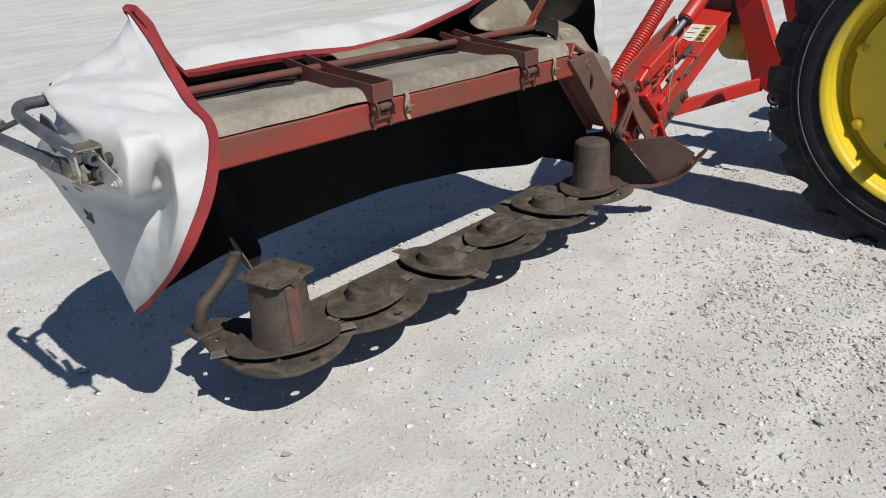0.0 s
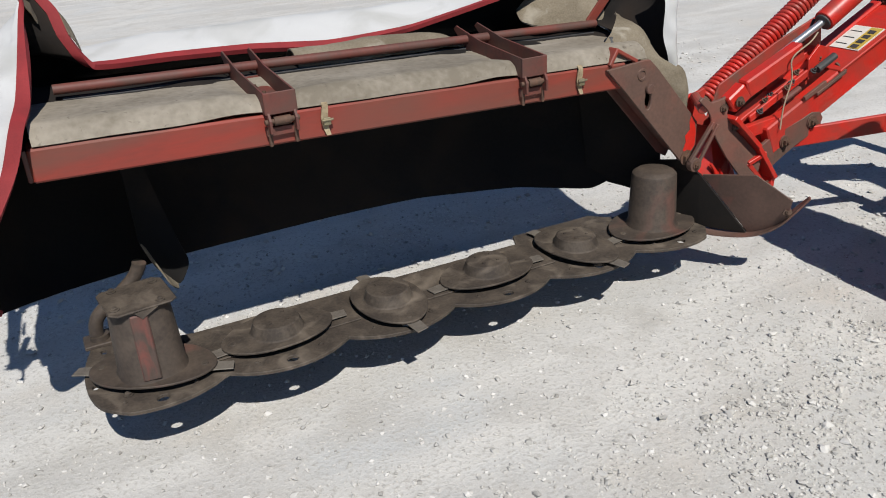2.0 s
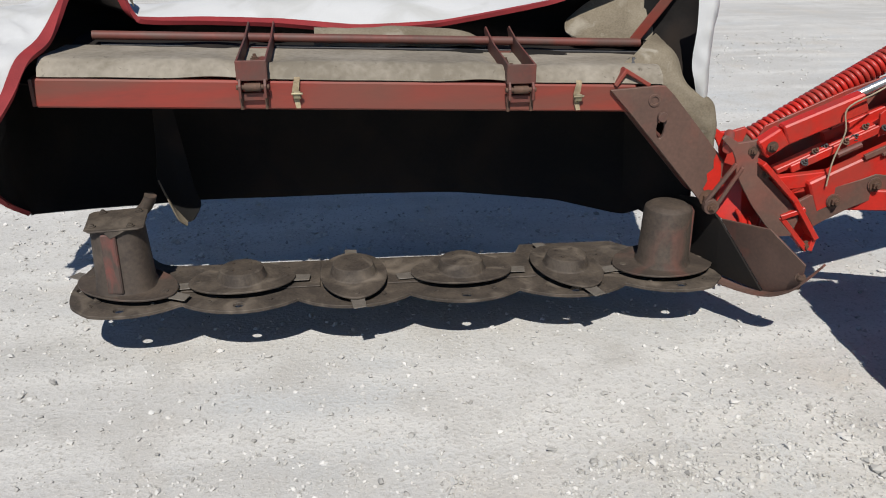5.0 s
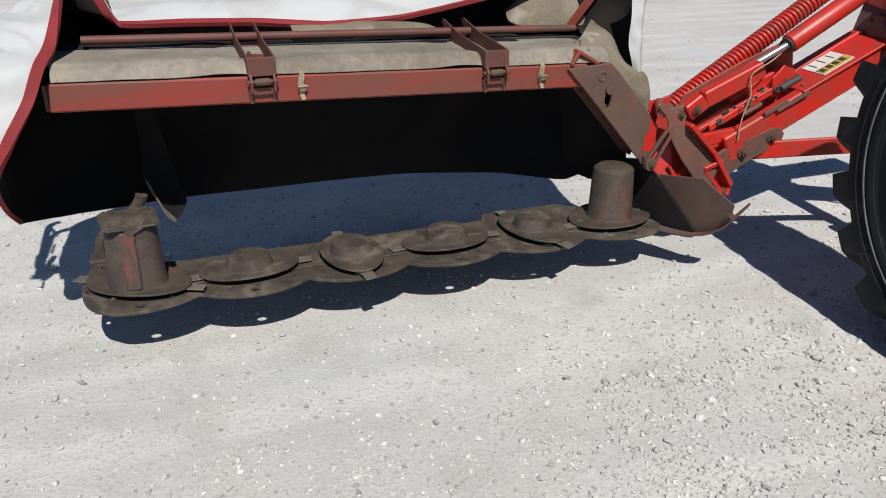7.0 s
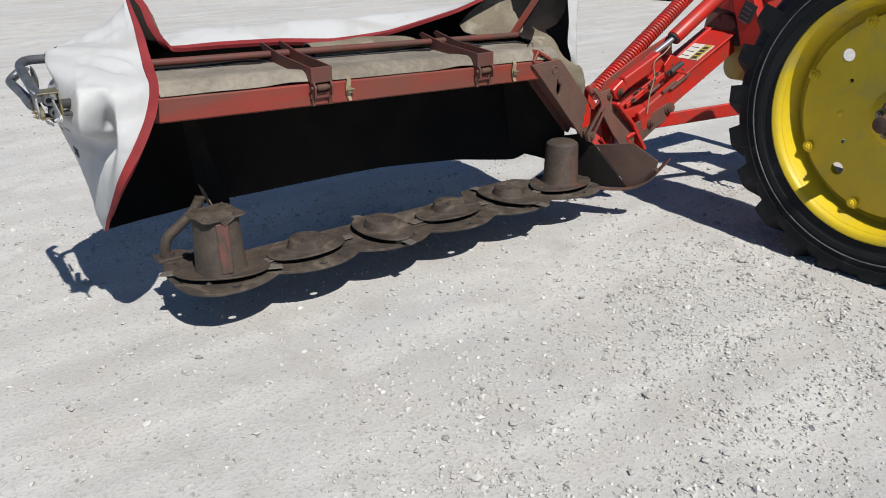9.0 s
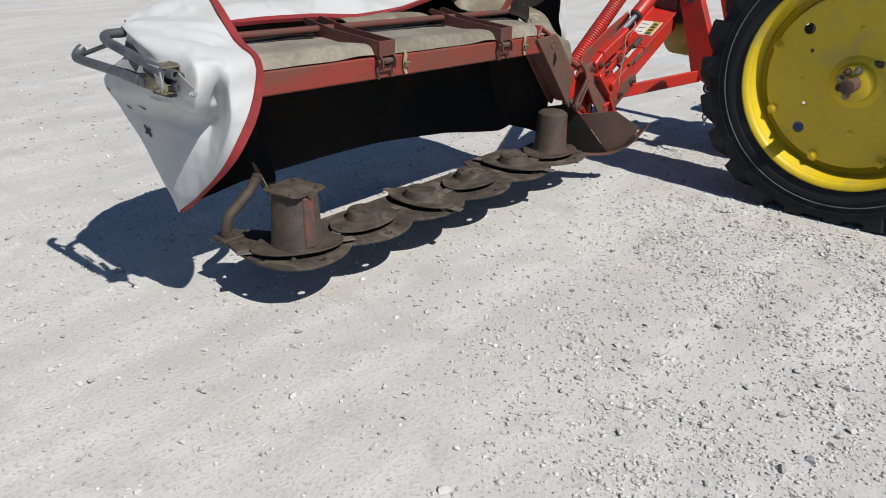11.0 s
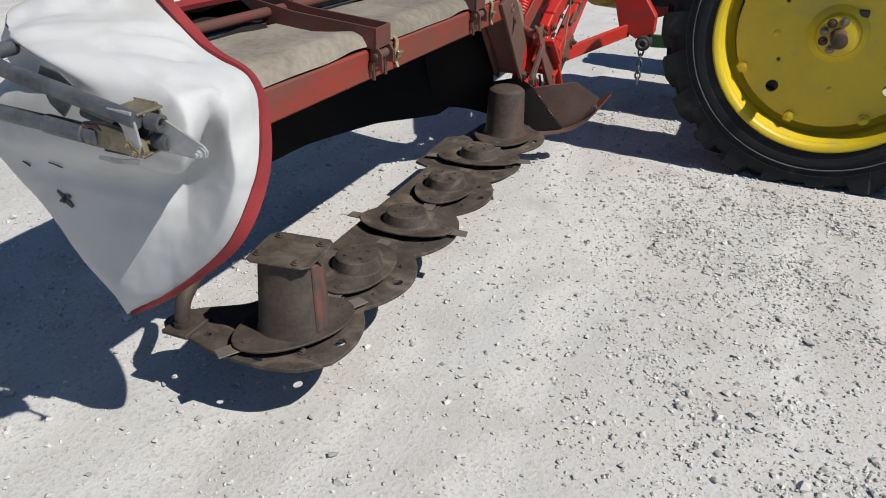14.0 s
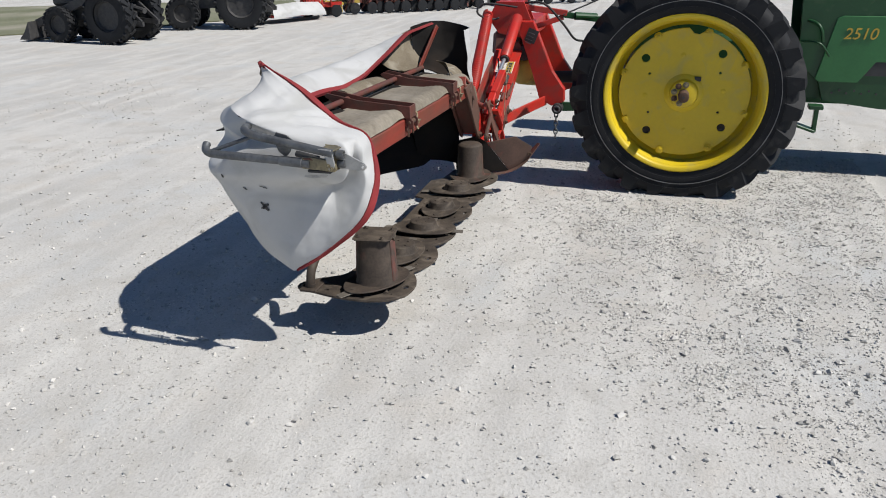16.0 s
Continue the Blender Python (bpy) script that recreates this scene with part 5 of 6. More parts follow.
    part("bearing_cover", bm, "black", gears, "black greasy bearing cover", 40)
    for k in range(6):
        a = k * math.pi / 3
        part("cover_bolt", bolt(BM(), (4.4, 1.84 + 0.066 * math.cos(a), 0.9 + 0.066 * math.sin(a)), (-1, 0, 0), 0.008, 0.005, 0.0), "dull", gears)
    # hoses and cords
    for pts, r, mt, nm in (
        ([(3.83, 1.76, 0.87), (3.76, 1.73, 0.85), (3.68, 1.735, 0.80), (3.69, 1.735, 0.72), (3.67, 1.74, 0.62), (3.665, 1.74, 0.53)], 0.003, "cord", "pull_cord"),
        ([(4.42, 1.8, 1.22), (4.36, 2.05, 1.25), (4.34, 2.1, 1.18), (4.38, 2.0, 1.13), (4.5, 1.9, 1.15)], 0.008, "black", "hydraulic_hose"),
        ([(4.5, 1.8, 1.24), (4.44, 1.6, 1.25), (4.48, 1.45, 1.1), (4.52, 1.36, 0.98), (4.6, 1.3, 0.95)], 0.009, "black", "hydraulic_hose"),
        ([(3.9, 1.84, 0.9), (3.83, 1.82, 0.83), (3.72, 1.8, 0.8), (3.66, 1.78, 0.72)], 0.006, "black", "hydraulic_hose"),
        ([(4.5, 1.45, 1.16), (4.7, 1.0, 1.35), (4.8, 0.6, 1.55)], 0.006, "black", "remote_cable"),
    ):
        part(nm, sweep(BM(), pts, r, 8, 40), mt, mower, "", 60)
    # hanging chain
    bm = BM()
    for k in range(6):
        c = Vector((4.35, 1.455, 0.4 - 0.034 * k))
        side = Vector((1, 0, 0)) if k % 2 else Vector((0, 1, 0))
        pts = [c + side * 0.014 * math.cos(a) + Vector((0, 0, 0.024 * math.sin(a))) for a in np.linspace(0, 2 * math.pi, 13)]
        sweep(bm, pts, 0.0055, 6, 0, caps=False)
    part("chain", bm, "zinc", mast, "short hanging safety chain", 60)


make_hitch()


# ---- tractor ----
tractor = thing("tractor", (4.75, -0.8, 0), "old green farm tractor with yellow wheels and black lugged tyres", "tractor")


def tyre_mesh(c, radius, width, rim_r, side, lugs, lug_h, seg=96):
    """A rear tyre about the x axis with a rounded carcass; side -1 faces -x."""
    w = width / 2
    prof = [(rim_r, -w * 0.8), (rim_r + 0.02, -w * 0.92), (rim_r + 0.35 * (radius - rim_r), -w * 0.99), (rim_r + 0.62 * (radius - rim_r), -w * 0.97), (radius - lug_h - 0.025, -w * 0.88), (radius - lug_h, -w * 0.72), (radius - lug_h + 0.008, 0)]
    prof = prof + [(r, -h) for r, h in prof[-2::-1]]
    bm = lathe(BM(), prof, c, (1, 0, 0), seg)
    return bm


def flatten(bm, low):
    for v in bm.verts:
        if v.co.z < low:
            v.co.z = low
    return bm


def tyre_lug(c, radius, width, lug_h, a0, s):
    """One slanted tread bar, a tapered block that runs over the shoulder."""
    bm = BM()
    w = width / 2
    rings = []
    for t in np.linspace(0, 1, 9):
        x = s * (0.015 + t * (w * 1.0 - 0.015))
        a = a0 - 0.17 * (1 - t)
        drop = max(0.0, (t - 0.62) / 0.38)
        top = radius - 0.02 * drop ** 2
        low = radius - lug_h - 0.02 - 0.07 * drop ** 1.3
        half = 0.034 + 0.016 * t
        ring = []
        for r, da in ((low, -half * 1.5), (top, -half * 0.75), (top, half * 0.75), (low, half * 1.5)):
            ang = a + da / radius
            ring.append(bm.verts.new(Vector(c) + Vector((x, r * math.cos(ang), r * math.sin(ang)))))
        rings.append(ring)
    for p, q in zip(rings, rings[1:]):
        for j in range(4):
            bm.faces.new((p[j], p[(j + 1) % 4], q[(j + 1) % 4], q[j]))
    bm.faces.new(rings[0])
    bm.faces.new(rings[-1])
    bmesh.ops.recalc_face_normals(bm, faces=bm.faces)
    return bm


def rear_wheel(cx, face, detail):
    """face is -1 for a wheel whose disc looks towards -x."""
    cy, cz, radius, width = 0.5, 0.715, 0.785, 0.35
    c = (cx, cy, cz)
    wheel = part("rear_wheel", flatten(tyre_mesh(c, radius, width, 0.505, face, 24, 0.046), 0.004), "tyre", tractor, "large black tractor tyre on a yellow wheel", 50)
    for k in range(23):
        for s in (-1, 1):
            part("tread_bar", flatten(tyre_lug(c, radius, width, 0.046, 2 * math.pi * (k + (0.5 if s > 0 else 0)) / 23, s), 0.003), "tyre", wheel)
    f = face
    if detail:
        for r, w in ((0.627, 0.0022), (0.66, 0.0015), (0.585, 0.0015)):
            xx = cx + f * (width / 2 * (0.985 if r > 0.61 else 0.99) + 0.0035)
            bm = lathe(BM(), [(r - w, 0.0), (r - w, 0.004), (r + w, 0.004), (r + w, 0.0)], (xx, cy, cz), (f, 0, 0), 96)
            part("sidewall_ridge", bm, "scuff" if w > 0.002 else "tyre", wheel, "pale moulded sidewall line" if w > 0.002 else "", 60)
    # rim
    e = cx + f * width / 2 * 0.88
    prof = [(0.50, -0.01), (0.535, 0.0), (0.542, 0.012), (0.534, 0.02), (0.515, 0.018), (0.505, 0.004), (0.497, -0.03), (0.489, -0.05), (0.486, -0.14), (0.454, -0.16), (0.45, -0.24)]
    bm = lathe(BM(), prof, (e, cy, cz), (f, 0, 0), 96)
    rim = part("rim", bm, "yellow", wheel, "yellow painted steel rim", 50)
    face_x = cx + f * 0.075
    # disc with four holes
    loops = []
    for k in range(4):
        a = math.radians(40.5) + k * math.pi / 2
        loops.append([Vector((face_x, cy + 0.357 * math.cos(a) + 0.028 * math.cos(b), cz + 0.357 * math.sin(a) + 0.028 * math.sin(b))) for b in np.linspace(0, 2 * math.pi, 18, endpoint=False)])
    for a in (math.radians(28), math.radians(148), math.radians(208), math.radians(328)):
        loops.append([Vector((face_x, cy + 0.27 * math.cos(a) + 0.009 * math.cos(b), cz + 0.27 * math.sin(a) + 0.009 * math.sin(b))) for b in np.linspace(0, 2 * math.pi, 10, endpoint=False)])
    rim_line = []
    for b in np.linspace(0, 2 * math.pi, 72, endpoint=False):
        r = 0.44
        if abs((b - math.radians(97) + math.pi) % (2 * math.pi) - math.pi) < 0.055:
            r = 0.405
        rim_line.append(Vector((face_x, cy + r * math.cos(b), cz + r * math.sin(b))))
    bm = plate(BM(), rim_line, (-f * 0.012, 0, 0), 0.003, loops)
    disc = part("wheel_disc", bm, "yellow", wheel, "dusty yellow wheel disc with round holes")
    if not detail:
        return wheel
    for k in range(8):
        a = math.radians(62.5 + 45 * k)
        y, z = cy + 0.432 * math.cos(a), cz + 0.432 * math.sin(a)
        q = Matrix.Rotation(a, 3, "X")
        part("rim_lug", box(BM(), (face_x + f * 0.0, y, z), (0.024, 0.045, 0.05), q, 0.01), "yellow", wheel)
    for k in range(8):
        a = math.radians(62.5 + 45 * k)
        y, z = cy + 0.425 * math.cos(a), cz + 0.425 * math.sin(a)
        part("lug_bolt", bolt(BM(), (face_x + f * 0.016, y, z), (f, 0, 0), 0.015, 0.012, 0.006), "yellow", wheel)
    # small pressed dimples
    for k in range(4):
        a = math.radians(-5 + 90 * k)
        y, z = cy + 0.26 * math.cos(a), cz + 0.26 * math.sin(a)
        part("disc_boss", lathe(BM(), [(0.0, 0.006), (0.01, 0.004), (0.017, 0.0)], (face_x, y, z), (f, 0, 0), 14), "yellow", wheel, "", 40)
    # hub: raised centre, axle end, wedge bolts
    bm = lathe(BM(), [(0.135, -0.002), (0.12, 0.012), (0.1, 0.02), (0.09, 0.05), (0.075, 0.056), (0.0, 0.056)], (face_x, cy, cz), (f, 0, 0), 32)
    hub = part("hub", bm, "yellow", wheel, "yellow cast hub", 40)
    bm = cyl(BM(), (face_x + f * 0.05, cy, cz), (face_x + f * 0.175, cy, cz), 0.036, seg=24, bevel=0.005)
    part("axle_end", bm, "rust", wheel, "rusty bare axle end", 40)
    bm = cyl(BM(), (face_x + f * 0.174, cy, cz), (face_x + f * 0.178, cy, cz), 0.008, seg=12)
    part("axle_centre", bm, "ink", wheel)
    for k, a in enumerate((80, 125, 165, 205, 250)):
        a = math.radians(180 - a)
        p = Vector((face_x + f * 0.055, cy + 0.066 * math.cos(a), cz + 0.066 * math.sin(a)))
        part("hub_bolt", bolt(BM(), p, (f, 0, 0), 0.014, 0.02, 0.012), "brass" if k in (0, 2, 4) else "rust", wheel)
    bm = box(BM(), (face_x + f * 0.006, cy - 0.085, cz + 0.1), (0.014, 0.045, 0.032), None, 0.004)
    part("key_block", bm, "grime", wheel)
    return wheel


rear_wheel(3.857, -1, True)
rear_wheel(5.60, 1, False)


def make_tractor_body():
    bm = cyl(BM(), (3.95, 0.5, 0.715), (5.5, 0.5, 0.715), 0.085, seg=24)
    part("rear_axle", bm, "green", tractor, "green axle housing", 40)
    bm = box(BM(), (4.75, 0.35, 0.75), (0.5, 0.9, 0.55), None, 0.04)
    part("transmission", bm, "green", tractor, "green cast transmission case")
    # unseen block added behind the wheel to fill out the tractor's ground shadow
    bm = box(BM(), (4.75, 0.62, 0.92), (0.74, 0.62, 0.66), None, 0.05)
    part("rear_housing", bm, "green", tractor, "unseen green block added to throw the rear shadow")
    bm = box(BM(), (4.75, -0.6, 0.72), (0.44, 1.3, 0.38), None, 0.04)
    part("engine", bm, "green", tractor, "green engine block")
    # side shield with the model number
    out = [(-0.27, 1.35), (-0.30, 0.85), (-0.46, 0.70), (-0.5, 0.57), (-0.9, 0.52), (-1.9, 0.5), (-2.3, 0.6), (-2.3, 1.35)]
    for x, t in ((4.46, 0.02), (5.02, 0.02)):
        bm = plate(BM(), [Vector((x, y, z)) for y, z in out], (t, 0, 0), 0.004)
        shield = part("side_shield", bm, "green", tractor, "dark green side shield")
    bm = box(BM(), (4.75, -1.35, 1.4), (0.6, 1.95, 0.16), None, 0.07)
    part("hood", bm, "green", tractor, "green hood")
    bm = box(BM(), (4.75, -2.36, 1.1), (0.56, 0.1, 0.78), None, 0.03)
    part("grille", bm, "green", tractor, "green nose grille")
    # the panel's sunlit tone comes from its lighter green
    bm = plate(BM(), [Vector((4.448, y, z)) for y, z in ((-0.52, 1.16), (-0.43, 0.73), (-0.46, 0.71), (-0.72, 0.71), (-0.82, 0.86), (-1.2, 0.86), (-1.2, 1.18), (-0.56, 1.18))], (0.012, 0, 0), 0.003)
    panel = part("cowl_panel", bm, "leaf", tractor, "cowl panel with a model number, sunlit look in its green")
    fnt = bpy.data.curves.new("model_number", "FONT")
    fnt.body, fnt.size, fnt.extrude, fnt.shear = "2510", 0.112, 0.002, 0.2
    num = new("model_number", fnt)
    num.data.materials.append(M["gold"])
    me = bpy.data.meshes.new_from_object(num)
    bpy.data.objects.remove(num)
    num = new("model_number", me)
    m = Matrix.Translation((4.444, -0.575, 1.02)) @ Matrix(((0, 0, -1, 0), (-1, 0, 0, 0), (0, 1, 0, 0), (0, 0, 0, 1)))
    me.transform(m)
    num.parent = panel
    num.matrix_parent_inverse = (tractor.matrix_basis @ panel.matrix_parent_inverse).inverted()
    num["label"] = "yellow painted number"
    # black dots paint the shade of small holes; the shield is uncut
    for k in range(7):
        part("shield_hole", cyl(BM(), (4.452, -0.56 - 0.05 * k, 0.63 + 0.02 * (k % 2)), (4.464, -0.56 - 0.05 * k, 0.63 + 0.02 * (k % 2)), 0.008, seg=10), "ink", tractor)
    # flat black plate in place of a shaded opening
    bm = plate(BM(), [Vector((4.452, y, z)) for y, z in ((-0.72, 0.76), (-1.2, 0.76), (-1.2, 0.86), (-0.80, 0.86))], (0.006, 0, 0), 0.0)
    part("shield_opening", bm, "ink", tractor, "black plate that paints the shade of an opening")
    # step bracket below the platform
    bm = BM()
    beam(bm, (4.42, -0.26, 0.42), (4.42, -0.47, 0.35), 0.12, 0.02)
    beam(bm, (4.42, -0.47, 0.34), (4.42, -0.47, 0.54), 0.05, 0.03, up=(0, 1, 0))
    box(bm, (4.42, -0.46, 0.53), (0.1, 0.1, 0.03), None, 0.004)
    beam(bm, (4.42, -0.26, 0.42), (4.5, -0.2, 0.7), 0.04, 0.03)
    part("step", bm, "green", tractor, "green step bracket")
    bm = sweep(BM(), [(4.5, -0.3, 1.15), (4.42, -0.38, 1.13), (4.4, -0.42, 1.08), (4.42, -0.44, 1.0)], 0.012, 10, 24)
    sweep(bm, [(4.44, -0.3, 1.0), (4.4, -0.42, 0.99), (4.42, -0.5, 0.9)], 0.008, 10, 24)
    part("pedal", bm, "green", tractor, "", 50)
    # three-point arms and drawbar
    for x in (4.42, 5.08):
        bm = beam(BM(), (x + 0.04, 0.45, 0.5), (x + 0.02, 1.42, 0.45), 0.03, 0.07)
        part("lower_link", bm, "green", tractor, "lower link arm")
    bm = beam(BM(), (4.52, 1.45, 1.16), (4.72, 0.7, 1.05), 0.04, 0.045)
    part("top_link", bm, "green", tractor, "green top link")
    bm = cyl(BM(), (4.52, 1.36, 1.15), (4.6, 1.2, 1.135), 0.03, seg=14)
    part("turnbuckle", bm, "green", tractor)
    bm = box(BM(), (4.75, 0.75, 1.05), (0.4, 0.25, 0.2), None, 0.03)
    part("rocker_housing", bm, "green", tractor)
    # seat, steering wheel
    bm = box(BM(), (4.75, 0.45, 1.3), (0.5, 0.4, 0.1), None, 0.04)
    box(bm, (4.75, 0.7, 1.52), (0.52, 0.12, 0.42), None, 0.04)
    part("seat", bm, "yellow", tractor, "yellow seat")
    bm = lathe(BM(), [(0.2 + 0.014 * math.cos(a), 0.014 * math.sin(a)) for a in np.linspace(0, 2 * math.pi, 9)], (4.75, -0.12, 1.62), (0, 0.3, 1), 36)
    cyl(bm, (4.75, -0.12, 1.62), (4.75, -0.4, 1.3), 0.02, seg=10)
    beam(bm, (4.56, -0.12, 1.62), (4.94, -0.12, 1.62), 0.02, 0.012)
    part("steering_wheel", bm, "black", tractor, "", 50)
    # front axle and wheels
    bm = beam(BM(), (4.15, -2.15, 0.45), (5.35, -2.15, 0.45), 0.1, 0.1)
    part("front_axle", bm, "green", tractor)
    for x in (4.05, 5.45):
        bm = flatten(lathe(BM(), [(0.2, -0.06), (0.3, -0.085), (0.36, -0.06), (0.37, 0.0), (0.36, 0.06), (0.3, 0.085), (0.2, 0.06)], (x, -2.15, 0.365), (1, 0, 0), 48), 0.004)
        fw = part("front_wheel", bm, "tyre", tractor, "small ribbed front tyre", 50)
        bm = lathe(BM(), [(0.21, -0.06), (0.19, -0.03), (0.06, -0.02), (0.05, -0.07), (0.0, -0.07), (0.0, 0.03), (0.19, 0.03), (0.21, 0.06)], (x, -2.15, 0.365), (1, 0, 0), 40)
        part("front_rim", bm, "yellow", fw, "", 40)


make_tractor_body()


# ---- machines parked across the yard ----
def bg_wheel(owner, c, r, w, rim_mat, axis):
    ax = Vector(axis).normalized()
    bm = lathe(BM(), [(r * 0.58, -w * 0.4), (r * 0.8, -w * 0.5), (r * 0.95, -w * 0.45), (r, -w * 0.2), (r, w * 0.2), (r * 0.95, w * 0.45), (r * 0.8, w * 0.5), (r * 0.58, w * 0.4)], c, ax, 32)
    wheel = part("wheel", bm, "tyre", owner, "black lugged tyre", 50)
    side = ax.cross(Vector((0, 0, 1)))
    bm = BM()
    for k in range(20):
        for s in (-1, 1):
            a = 2 * math.pi * (k + 0.25 * (s + 1)) / 20
            d = side * math.cos(a) + Vector((0, 0, 1)) * math.sin(a)
            t = ax.cross(d)
            beam(bm, Vector(c) + d * r + ax * s * 0.02 - t * 0.03, Vector(c) + d * (r - 0.01) + ax * s * w * 0.48 + t * 0.06, 0.05, 0.05, up=d, bevel=0)
    part("tread", bm, "tyre", wheel)["kind"] = "stuff"
    bm = lathe(BM(), [(r * 0.6, -w * 0.3), (r * 0.55, -w * 0.32), (r * 0.5, -w * 0.1), (r * 0.2, -w * 0.05), (0.0, -w * 0.2)], c, ax, 28)
    lathe(bm, [(r * 0.6, w * 0.3), (r * 0.55, w * 0.32), (r * 0.5, w * 0.1), (r * 0.2, w * 0.05), (0.0, w * 0.2)], c, ax, 28)
    part("rim", bm, rim_mat, wheel, "", 40)


def parked_tractor(place, heading, paint, label, size=1.0, bucket=False):
    ob = thing("parked_tractor", place, label, "tractor", "machines parked across the yard")
    o, f = Vector(place), Vector((math.cos(heading), math.sin(heading), 0))
    s = Vector((-f.y, f.x, 0))
    up = Vector((0, 0, 1))

    def at(a, b, h):
        return o + (f * a + s * b + up * h) * size

    for b in (-0.62, 0.62):
        bg_wheel(ob, at(0, b, 0.78), 0.78 * size, 0.42 * size, "grime", s)
        bg_wheel(ob, at(1.9, b * 0.95, 0.5), 0.5 * size, 0.32 * size, "grime", s)
    part("rear_axle", cyl(BM(), at(0, -0.6, 0.78), at(0, 0.6, 0.78), 0.12 * size, seg=14), "grime", ob)
    part("front_axle", beam(BM(), at(1.9, -0.6, 0.5), at(1.9, 0.6, 0.5), 0.14, 0.14), "grime", ob)
    part("chassis", beam(BM(), at(-0.3, 0, 0.85), at(2.3, 0, 0.8), 0.45 * size, 0.4 * size), "grime", ob)
    part("hood", beam(BM(), at(0.75, 0, 1.3), at(2.4, 0, 1.25), 0.6 * size, 0.5 * size, bevel=0.05), paint, ob, "painted hood")
    bm = BM()
    for a, b in ((-0.35, -0.6), (-0.35, 0.6), (0.7, -0.55), (0.7, 0.55)):
        beam(bm, at(a, b, 1.2), at(a * 0.9, b * 0.85, 2.5), 0.07, 0.07, up=f)
    beam(bm, at(-0.45, 0, 2.52), at(0.8, 0, 2.52), 1.2 * size, 0.08, bevel=0.02)
    part("cab_frame", bm, paint, ob)
    for b in (-0.62, 0.62):
        part("fender", beam(BM(), at(-0.6, b, 1.62), at(0.5, b, 1.62), 0.4 * size, 0.05), paint, ob)
    bm = BM()
    for b in (-0.35, 0.35):
        beam(bm, at(-0.2, b, 0.6), at(-0.95, b, 0.55), 0.05, 0.08)
        beam(bm, at(-0.3, b, 1.1), at(-0.9, b, 0.6), 0.04, 0.05)
    cyl(bm, at(-0.3, 0, 1.0), at(-0.85, 0.1, 0.9), 0.05, seg=10)
    part("linkage", bm, "grime", ob)
    if bucket:
        bm = plate(BM(), [at(2.9, -0.85, 0.05), at(3.35, -0.85, 0.05), at(3.1, -0.85, 0.3), at(2.9, -0.85, 0.6)], s * 1.7 * size, 0.01)
        part("bucket", bm, "grime", ob, "dark loader bucket")
        bm = BM()
        for b in (-0.45, 0.45):
            beam(bm, at(0.7, b, 1.3), at(2.9, b, 0.5), 0.09, 0.14)
        part("loader_arm", bm, paint, ob)
    return ob


def parked_mower(place, heading):
    ob = thing("covered_mower", place, "parked mower under a white canvas cover with a red frame", "mower", "machines parked across the yard")
    o, f = Vector(place), Vector((math.cos(heading), math.sin(heading), 0))
    s = Vector((-f.y, f.x, 0))
    rows = []
    for t in np.linspace(0, 1, 7):
        rows.append([(o + f * (u * (1.5 + 0.1 * t)) + s * (0.1 + 0.55 * math.sin(t * 1.6)) + Vector((0, 0, 0.62 + 0.22 * math.cos(t * 1.57) - 0.4 * t + 0.08 * (1 - abs(u))))).to_tuple() for u in np.linspace(-1, 1, 9)])
    part("cover", slab(BM(), surface(rows, 40, 24), 0.01), "white", ob, "white canvas cover", 50)
    rows2 = [[(o + f * (u * 1.5) + s * (0.1 - 0.5 * t) + Vector((0, 0, 0.82 - 0.45 * t ** 2))).to_tuple() for u in np.linspace(-1, 1, 9)] for t in np.linspace(0, 1, 6)]
    part("cover", slab(BM(), surface(rows2, 40, 20), 0.01), "white", ob, "white canvas cover", 50)
    part("frame", beam(BM(), o + f * -1.5 + Vector((0, 0, 0.3)), o + f * 1.5 + Vector((0, 0, 0.3)), 0.6, 0.12), "red", ob, "red frame")
    bm = beam(BM(), o + f * 1.4 + Vector((0, 0, 0.4)), o + f * 1.9 + Vector((0, 0, 1.1)), 0.12, 0.12)
    beam(bm, o + f * 1.9 + Vector((0, 0, 0.2)), o + f * 1.9 + Vector((0, 0, 1.2)), 0.1, 0.1, up=(1, 0, 0))
    beam(bm, o + f * -0.9 + Vector((0, 0, 0.7)), o + f * -1.2 + Vector((0, 0, 1.3)), 0.14, 0.14)
    part("lift_arm", bm, "red", ob, "red lift arm")
    part("skid", beam(BM(), o + f * -1.5 + Vector((0, 0, 0.06)), o + f * 1.9 + Vector((0, 0, 0.06)), 0.3, 0.12), "grime", ob)
    shrink(ob, place, 0.42)


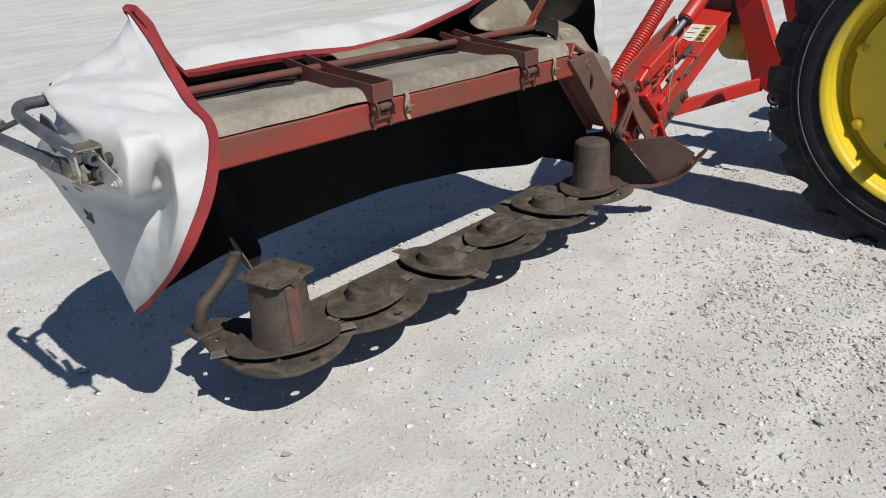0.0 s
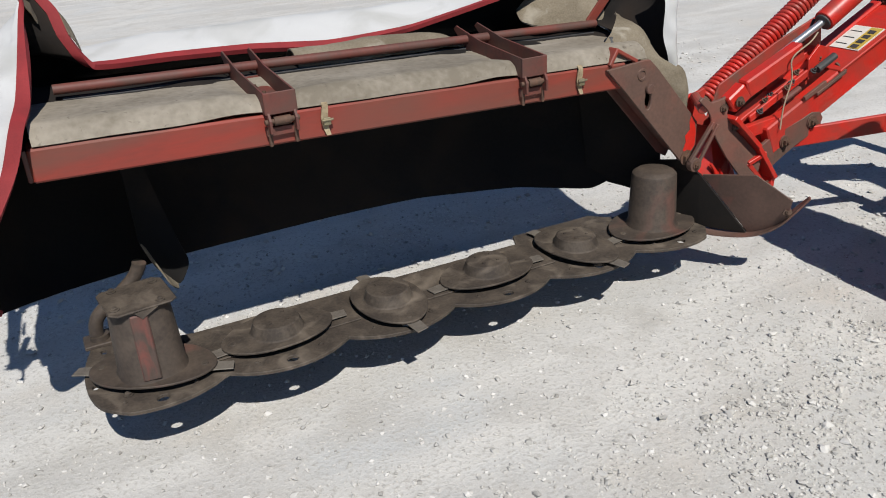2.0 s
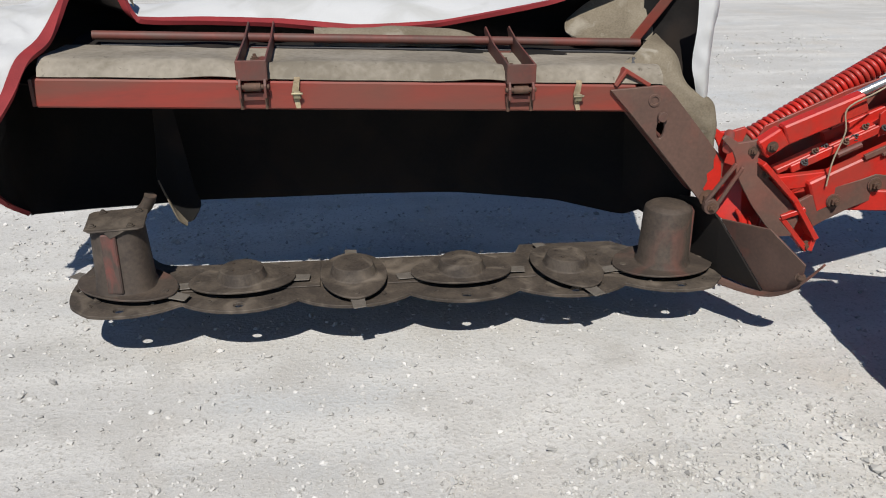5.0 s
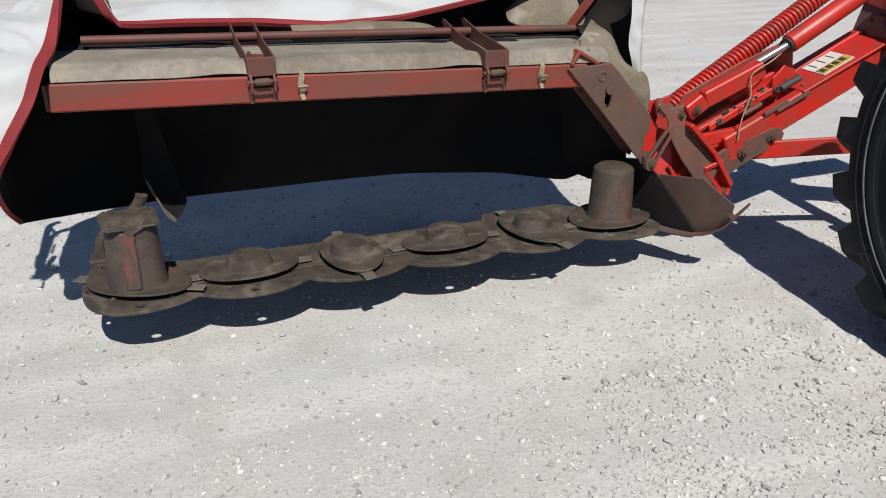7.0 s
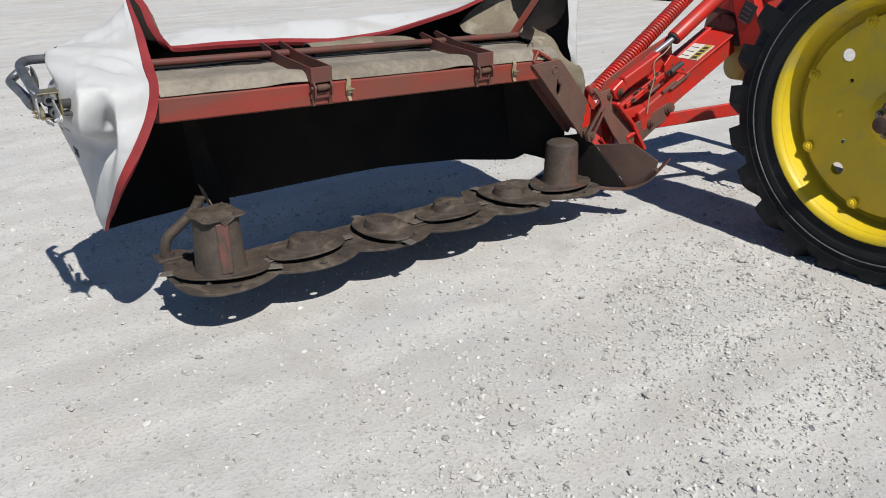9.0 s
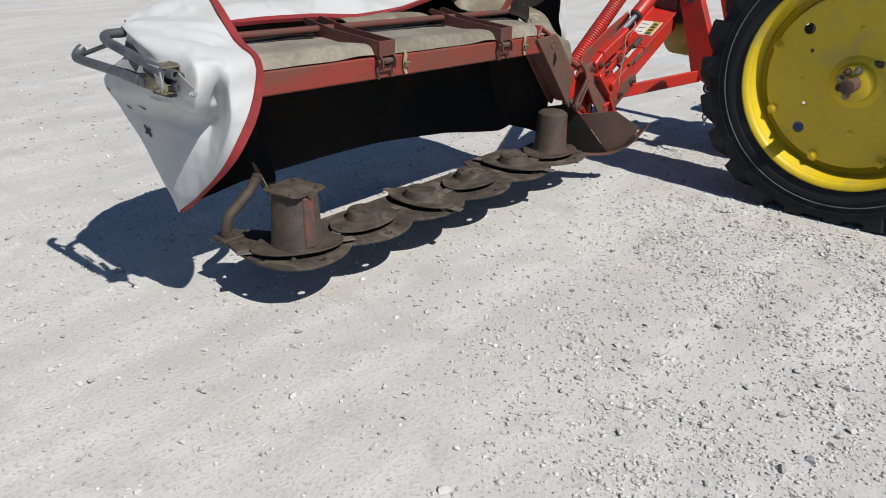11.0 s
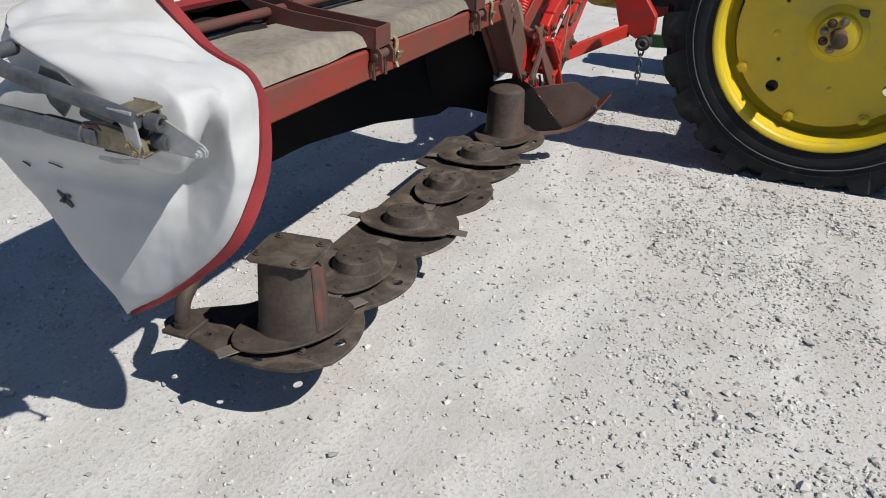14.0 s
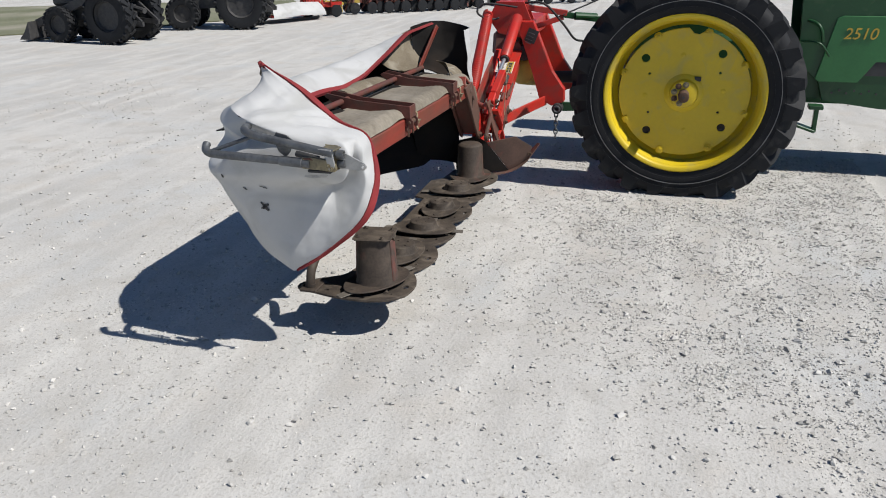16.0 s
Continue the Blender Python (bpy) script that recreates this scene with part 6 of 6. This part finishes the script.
def parked_implement(place, heading, paint, tall, seed, wheels=True, label="parked farm implement with a painted steel frame"):
    ob = thing("farm_implement", place, label, "implement", "machines parked across the yard")
    o, f = Vector(place), Vector((math.cos(heading), math.sin(heading), 0))
    s = Vector((-f.y, f.x, 0))
    up = Vector((0, 0, 1))
    rng = random.Random(seed)
    bm = BM()
    beam(bm, o + f * -0.8 + up * 0.45, o + f * 0.8 + up * 0.45, 0.12, 0.12)
    beam(bm, o + s * -0.5 + up * 0.42, o + s * 0.5 + up * 0.42, 0.1, 0.1)
    for b in (-0.35, 0.35):
        beam(bm, o + s * b + up * 0.1, o + s * b * 0.4 + up * (0.75 * tall), 0.07, 0.07, up=f)
        beam(bm, o + f * 0.75 + s * b + up * 0.08, o + f * 0.4 + s * b * 0.3 + up * (0.7 * tall), 0.06, 0.06, up=s)
    frame_part = part("frame", bm, paint, ob, "painted steel frame")
    bm = BM()
    for k in range(5):
        a = rng.uniform(-0.75, 0.75)
        b = rng.uniform(-0.3, 0.3)
        cyl(bm, o + f * a + s * b + up * rng.uniform(0.25, 0.6), o + f * (a + rng.uniform(-0.3, 0.3)) + s * (b + 0.25) + up * rng.uniform(0.3, 0.8) * tall, rng.uniform(0.03, 0.09), seg=12)
        box(bm, o + f * a * 0.8 + s * -b + up * rng.uniform(0.4, 0.7), (rng.uniform(0.1, 0.35), rng.uniform(0.1, 0.3), rng.uniform(0.1, 0.3)), Matrix.Rotation(heading, 3, "Z"), 0.02)
    part("machinery", bm, paint if seed % 2 else "grime", ob)
    for a in (-0.5, 0.6):
        for b in (-0.4, 0.4):
            bm = lathe(BM(), [(0.0, -0.05), (0.12, -0.06), (0.2, -0.05), (0.22, 0.0), (0.2, 0.05), (0.12, 0.06), (0.0, 0.05)], o + f * a + s * b + up * 0.22, s, 22)
            part("wheel", bm, "tyre", ob, "", 40)
    shrink(ob, place, 0.6)


def shrink(ob, place, s):
    """Scales a finished thing about its place on the ground."""
    m = Matrix.Translation(place) @ Matrix.Scale(s, 4) @ Matrix.Translation(-Vector(place))
    for child in ob.children_recursive:
        child.data.transform(m)


def spot(x, y):
    return Vector((x, y, 0))


parked_tractor(spot(10.78, 10.12), 1.5, "grime", "dark parked tractor with black tyres and a loader bucket", 0.6, True)
parked_tractor(spot(13.25, 9.05), 1.85, "dull", "dark red-brown parked tractor with black tyres", 0.62)
parked_mower(spot(14.5, 8.6), 2.6)
parked_implement(spot(15.4, 8.35), 2.2, "red", 1.5, 3, label="bright red parked implement with upright arms")
parked_implement(spot(16.0, 8.15), 2.2, "label_yellow", 1.3, 4, label="yellow parked implement frame")
for k in range(7):
    parked_implement(spot(16.4 + 0.22 * k, 7.65 - 0.34 * k), 2.3, "dull" if k != 5 else "green", 1.3, 11 + 2 * k, label="dark red parked machine on black wheels" if k != 5 else "green parked machine on black wheels")
for k in range(6):
    parked_implement(spot(18.2 + 0.33 * k, 5.8 - 0.55 * k), 2.2, "grime" if k != 2 else "green", 1.2, 31 + k, label="dark parked machine in a row")

# grass verge beyond the parked machines, with an uneven edge
rng = random.Random(8)
edge = [(10.2, 15.6), (10.9, 13.6), (11.9, 12.2), (12.9, 11.2), (14.2, 10.3), (15.5, 9.75), (17.2, 9.6)]
far_edge = [(19.5, 11.0), (18.2, 14.5), (15.5, 20.5)]
line = curve_points([(x, y, 0) for x, y in edge], 60)
outline = [Vector((p[0] + rng.uniform(-0.12, 0.12), p[1] + rng.uniform(-0.12, 0.12), 0.0)) for p in line] + [Vector((x, y, 0.0)) for x, y in far_edge]
verge = part("grass_verge", plate(BM(), outline, (0, 0, 0.02), 0.0), "grass", None)
tagged(verge, "dusty dry grass verge behind the parked machines", "verge", kind="structure")
